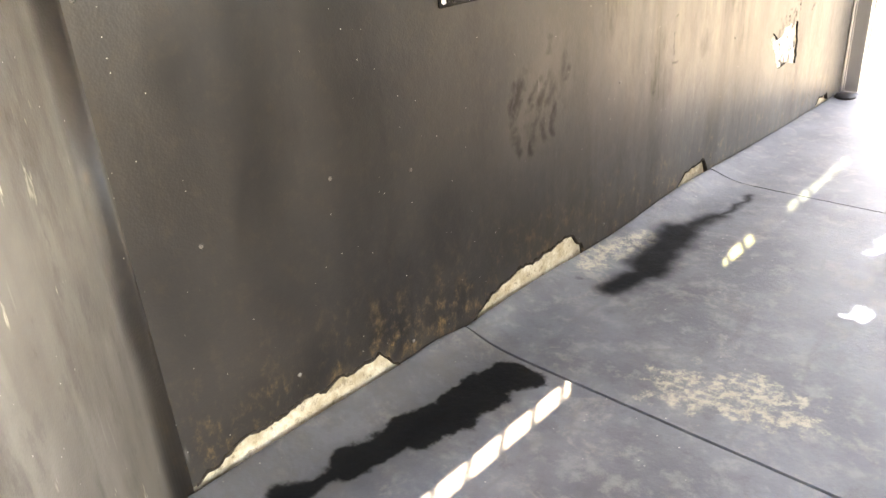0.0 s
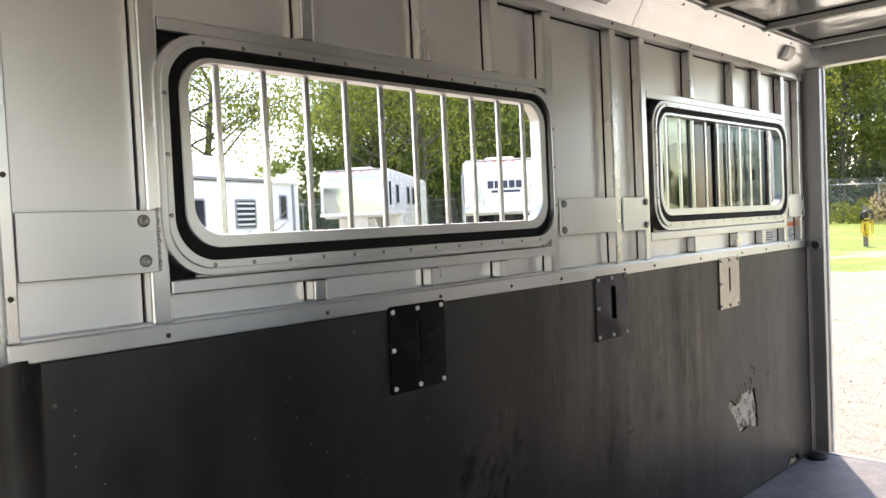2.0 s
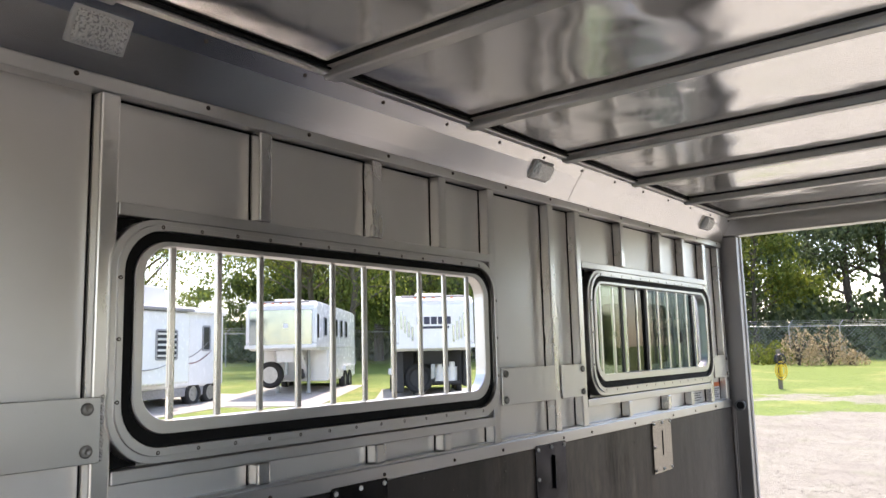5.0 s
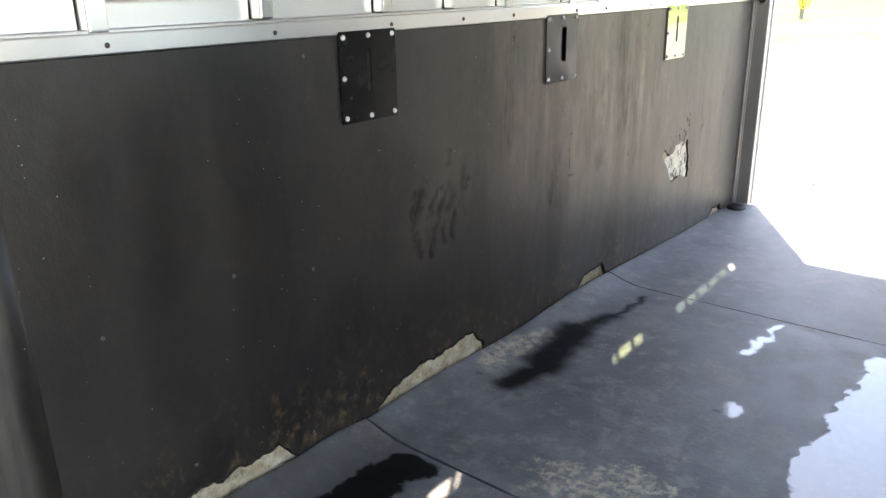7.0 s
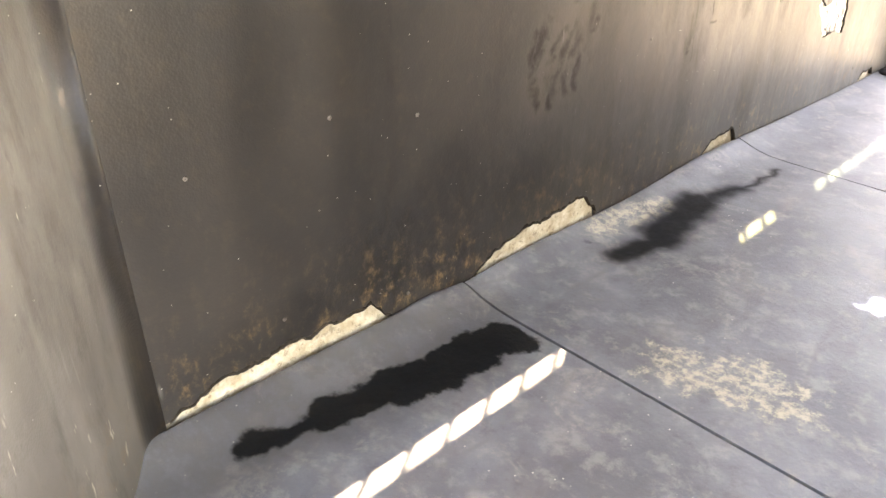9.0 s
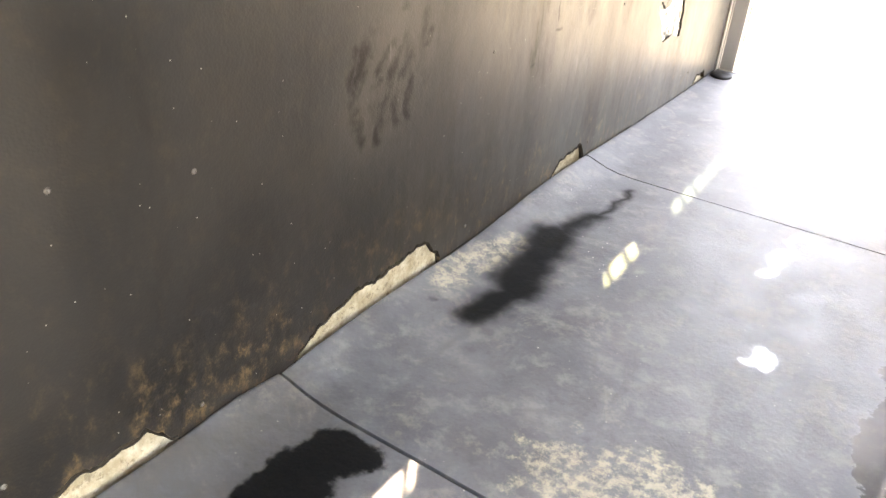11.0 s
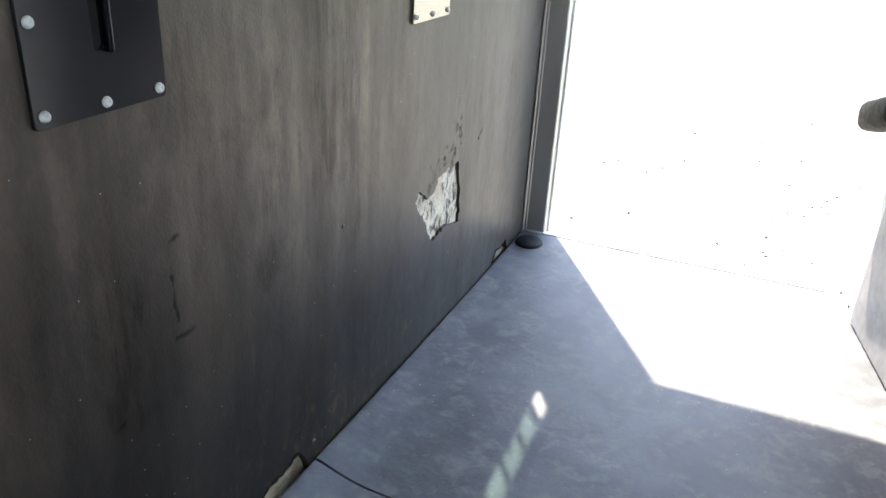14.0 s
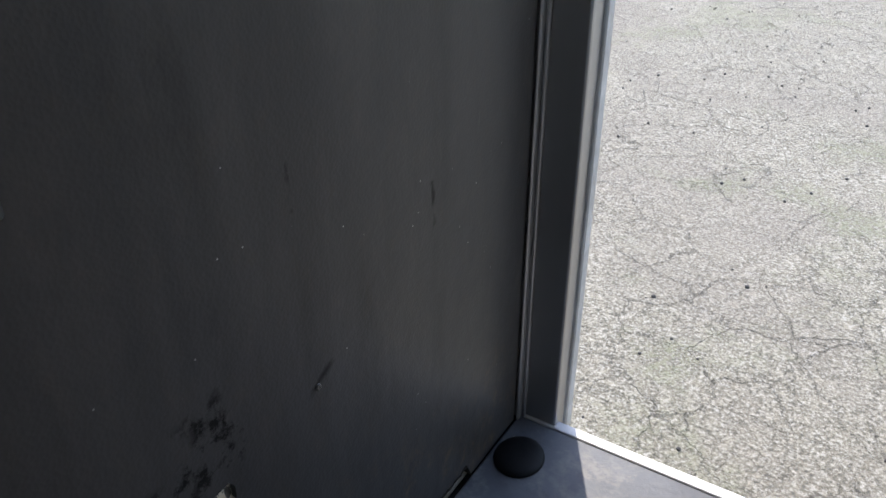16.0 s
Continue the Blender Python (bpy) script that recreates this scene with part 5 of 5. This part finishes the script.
def body_window(parent, x, y0, y1, z0, z1, blinds=False):
    win = part("window", made_box((x - 0.02, y0, z0), (x + 0.02, y1, z1), 0.015, 2), M_DARKGLASS, parent)
    part("frame", ring(bmesh.new(), rounded(y0 - 0.05, y1 + 0.05, z0 - 0.05, z1 + 0.05, 0.07, 3), rounded(y0, y1, z0, z1, 0.04, 3), x - 0.028, x + 0.028, 0.004), M_GREYTRIM, win)
    if blinds:
        for i in range(5):
            z = z0 + (z1 - z0) * (i + 0.5) / 5
            part("blind_slat", made_box((x + 0.021, y0 + 0.02, z - 0.03), (x + 0.026, y1 - 0.02, z + 0.03)), M_OFFWHITE, win)
    return win


def gooseneck(name, at, yaw, label, length=8.0, dark_nose=True, lettering=False, under="white"):
    """A gooseneck horse trailer: nose at -y overhanging the hitch, body running to +y, one side at +x."""
    t = thing(name, at, yaw, label, "trailer", "parked trailers")
    w = 1.2
    part("body", prism(bmesh.new(), [(2.1, 0.45), (2.1, 1.55), (0.35, 1.55), (0.0, 1.75), (0.05, 3.0), (0.25, 3.2), (length, 3.1), (length, 0.45)], -w, w, 0.07), M_WHITE, t)
    part("nose_panel", made_box((-w + 0.14, -0.03, 1.72), (w - 0.14, 0.06, 2.9), 0.02, 2), M_NOSE if dark_nose else M_WHITE, t, "polished metal nose panel reflecting the trees")
    part("belt_rail", made_box((-w - 0.01, -0.035, 1.62), (w + 0.01, length * 0.98, 1.74), 0.01), M_WHITE, t)
    part("roof_vent", made_box((-0.5, 1.0, 3.12), (0.4, 1.9, 3.33), 0.05, 2), M_WHITE, t)
    part("marker_rail", made_box((-w * 0.8, 0.0, 3.13), (w * 0.8, 0.12, 3.19), 0.02), M_GREYTRIM, t)
    mat = M_WHITE if under == "white" else M_BLACKFRAME
    part("front_wall", made_box((-w + 0.05, 2.02, 0.45), (w - 0.05, 2.1, 1.6), 0.02), mat, t)
    part("neck", prism(bmesh.new(), [(0.5, 1.56), (0.62, 1.15), (0.85, 1.15), (1.1, 1.56)], -0.3, 0.3, 0.02), mat, t)
    part("coupler", rod(bmesh.new(), (0, 0.72, 1.2), (0, 0.72, 0.72), 0.07), M_GALV, t)
    for s in (-1, 1):
        part("jack_leg", rod(bmesh.new(), (0.55 * s, 1.7, 1.56), (0.55 * s, 1.7, 0.18), 0.06), M_GALV if under == "white" else M_BLACKFRAME, t)
        part("jack_foot", rod(bmesh.new(), (0.55 * s, 1.7, 0.02), (0.55 * s, 1.7, 0.2), 0.12, 0.06), M_GALV, t)
        part("fender", prism(bmesh.new(), [(length * 0.62, 0.75), (length * 0.63, 0.95), (length * 0.86, 0.95), (length * 0.87, 0.75)], s * (w + 0.0), s * (w + 0.12), 0.02), M_WHITE, t)
        for y in (length * 0.68, length * 0.81):
            wheel(t, s * (w - 0.06), y)
    spare = wheel(t, -0.66 if under == "white" else -0.42, 1.15, 0.46, 0.26, True)
    spare.matrix_basis = pose(-0.66 if under == "white" else -0.42, 1.15, 0.72, 0, 0, 90)
    if under == "black":
        for ob in spare.children:
            ob.data.materials[0] = M_TYRE if ob.name.startswith("tyre") else M_BLACKFRAME
    part("neck_pan", prism(bmesh.new(), [(0.9, 1.56), (2.02, 0.62), (2.02, 0.5), (0.75, 1.5)], -0.5, 0.5, 0.02), mat, t)
    for k in range(5):
        part("clearance_light", made_box((-0.55 + 0.275 * k - 0.04, -0.005, 3.1), (-0.55 + 0.275 * k + 0.04, 0.05, 3.14), 0.008), M_ORANGE, t)
    for s in (-1, 1):
        part("nose_window", made_box((s * (w + 0.004) - 0.012, 0.16, 1.95), (s * (w + 0.004) + 0.012, 0.42, 2.75), 0.01), M_DARKGLASS, t)
    for y in (1.2, 3.1, 4.1, 5.1):
        body_window(t, w + 0.002, y, y + 0.42, 2.05, 2.65)
    if lettering:
        for i in range(5):
            x = -0.42 + 0.21 * i
            ch = made_box((x - 0.085, -0.045, 2.33), (x + 0.085, -0.03, 2.55), 0.006)
            part("emblem_bar", ch, M_BLUEDARK, t)
        part("emblem_underline", made_box((-0.4, -0.045, 2.2), (0.45, -0.03, 2.27), 0.006), M_BLUEDARK, t)
        for i in range(4):
            part("silver_streak", made_box((0.55 + 0.11 * i, -0.045, 1.8 + 0.05 * i), (0.6 + 0.11 * i, -0.032, 2.3 + 0.12 * i), 0.004), M_NOSE, t)
            part("silver_streak", made_box((-1.0 + 0.11 * i, -0.045, 2.2 - 0.12 * i), (-0.94 + 0.11 * i, -0.032, 2.75 - 0.16 * i), 0.004), M_NOSE, t)
    else:
        part("emblem", made_box((0.1, -0.045, 2.28), (0.26, -0.03, 2.44), 0.02), M_WHITE, t)
    if under == "black":
        for x in (0.22, 0.62):
            tank = part("propane_tank", rod(bmesh.new(), (x, 1.2, 0.62), (x, 1.2, 1.05), 0.16, seg=16), M_WHITE, t, smooth=False)
            part("collar", rod(bmesh.new(), (x, 1.2, 1.05), (x, 1.2, 1.2), 0.1, 0.09, 12), M_WHITE, tank)
        part("tank_tray", made_box((0.0, 1.0, 0.55), (0.85, 1.4, 0.61)), M_BLACKFRAME, t)
        part("safety_chain", rod(bmesh.new(), (-0.05, 0.7, 0.7), (-0.05, 0.7, 1.5), 0.03), M_GALV, t)
        part("battery_box", made_box((-1.12, 0.9, 0.3), (-0.88, 1.4, 1.55), 0.03), M_BLACKFRAME, t)
        part("battery_box", made_box((0.94, 0.9, 0.45), (1.12, 1.4, 1.55), 0.03), M_BLACKFRAME, t)
    else:
        part("tool_box", made_box((0.1, 1.5, 0.55), (0.4, 1.8, 1.3), 0.03), M_BLACKFRAME, t)
    return t


def yaw_of(v):
    return math.degrees(math.atan2(-v[0], v[1]))


def set_on(x, y, z=0.0):
    return (x, y, gz(x, y) + z)


# nose towards the trailer, side seen obliquely
gooseneck("horse_trailer", set_on(-18.7, 16.6), yaw_of((-4.1, 5.8)), "white gooseneck horse trailer with a polished nose, parked on grass", 7.4)
gooseneck("horse_trailer", set_on(-12.9, 17.6), yaw_of((-15.6, 19.0)) + 4, "white gooseneck horse trailer with dark lettering and black underframe", 7.0, False, True, "black")

# motor-home style trailer with a slide-out
rv = thing("camper_trailer", set_on(-18.6, 11.9), yaw_of((-2.2, 6.3)), "white camper trailer with an open slide-out, swirl stripes and awning", "trailer", "parked trailers")
part("body", made_box((-2.3, -4.0, 0.55), (0.0, 3.4, 3.0), 0.12, 3), M_WHITE, rv)
part("slide_out", made_box((-0.1, -3.6, 0.75), (0.85, 0.55, 2.75), 0.05, 2), M_WHITE, rv)
part("slide_topper", made_box((-0.1, -3.7, 2.76), (0.95, 0.65, 2.86), 0.03, 2), M_GREYTRIM, rv)
part("roof_unit", prism(bmesh.new(), [(-1.6, 2.99), (-1.3, 3.62), (1.2, 3.62), (1.5, 2.99)], -1.8, -0.6, 0.05), M_OFFWHITE, rv)
part("awning_roll", rod(bmesh.new(), (0.08, 0.3, 2.86), (0.08, 3.3, 2.86), 0.07, seg=12), M_WHITE, rv)
part("awning_arm", made_box((0.0, 2.95, 1.0), (0.06, 3.02, 2.86)), M_GALV, rv)
part("skirt", made_box((-2.2, -3.9, 0.3), (-0.05, 3.2, 0.56), 0.02), M_GREYTRIM, rv)
body_window(rv, 0.852, -3.0, -2.15, 1.5, 2.2)
body_window(rv, 0.852, -0.85, -0.05, 1.45, 2.2, True)
body_window(rv, 0.002, 1.05, 1.5, 1.45, 2.25, True)
body_window(rv, 0.002, 2.3, 2.6, 1.7, 2.4)
part("entry_door", made_box((-0.01, 1.62, 0.62), (0.02, 2.15, 2.6), 0.008), M_WHITE, rv)
for k in range(3):
    bm = bmesh.new()
    last = None
    for i in range(13):
        u = i / 12
        p = Vector((0.865 if k == 0 else 0.018, -3.3 + 3.0 * u if k == 0 else 0.4 + 2.3 * u, 0.95 + 0.25 * k + 0.5 * u * u + 0.12 * math.sin(u * 5 + k)))
        if last:
            rod(bm, last, p, 0.028 * (1.1 - u) + 0.006, seg=5)
        last = p
    part("swirl_stripe", bm, M_REDSTRIPE if k == 1 else M_GREYTRIM, rv)
for y in (1.9, 2.75):
    wheel(rv, -0.12, y, 0.37)
    wheel(rv, -2.18, y, 0.37)

# pale concrete pads under the parked trailers
for (x, y), yw, lx, ly in (((-19.6, 12.6), yaw_of((-2.2, 6.3)), 2.2, 4.4), ((-19.4, 17.6), yaw_of((-4.1, 5.8)), 1.9, 4.2), ((-14.4, 19.4), 40, 1.9, 3.4)):
    pad = part("pavement_pad", made_box((-lx, -ly, -0.3), (lx, ly, 0.012), 0.01), M_PAD)
    pad.matrix_world = Matrix.Translation(set_on(x, y, 0.01)) @ Matrix.Rotation(math.atan(0.025), 4, "Y") @ Matrix.Rotation(math.atan(0.014), 4, "X") @ pose(0, 0, 0, 0, 0, yw)
    tagged(pad, "pale concrete parking pad in the grass", "pavement", kind="structure")
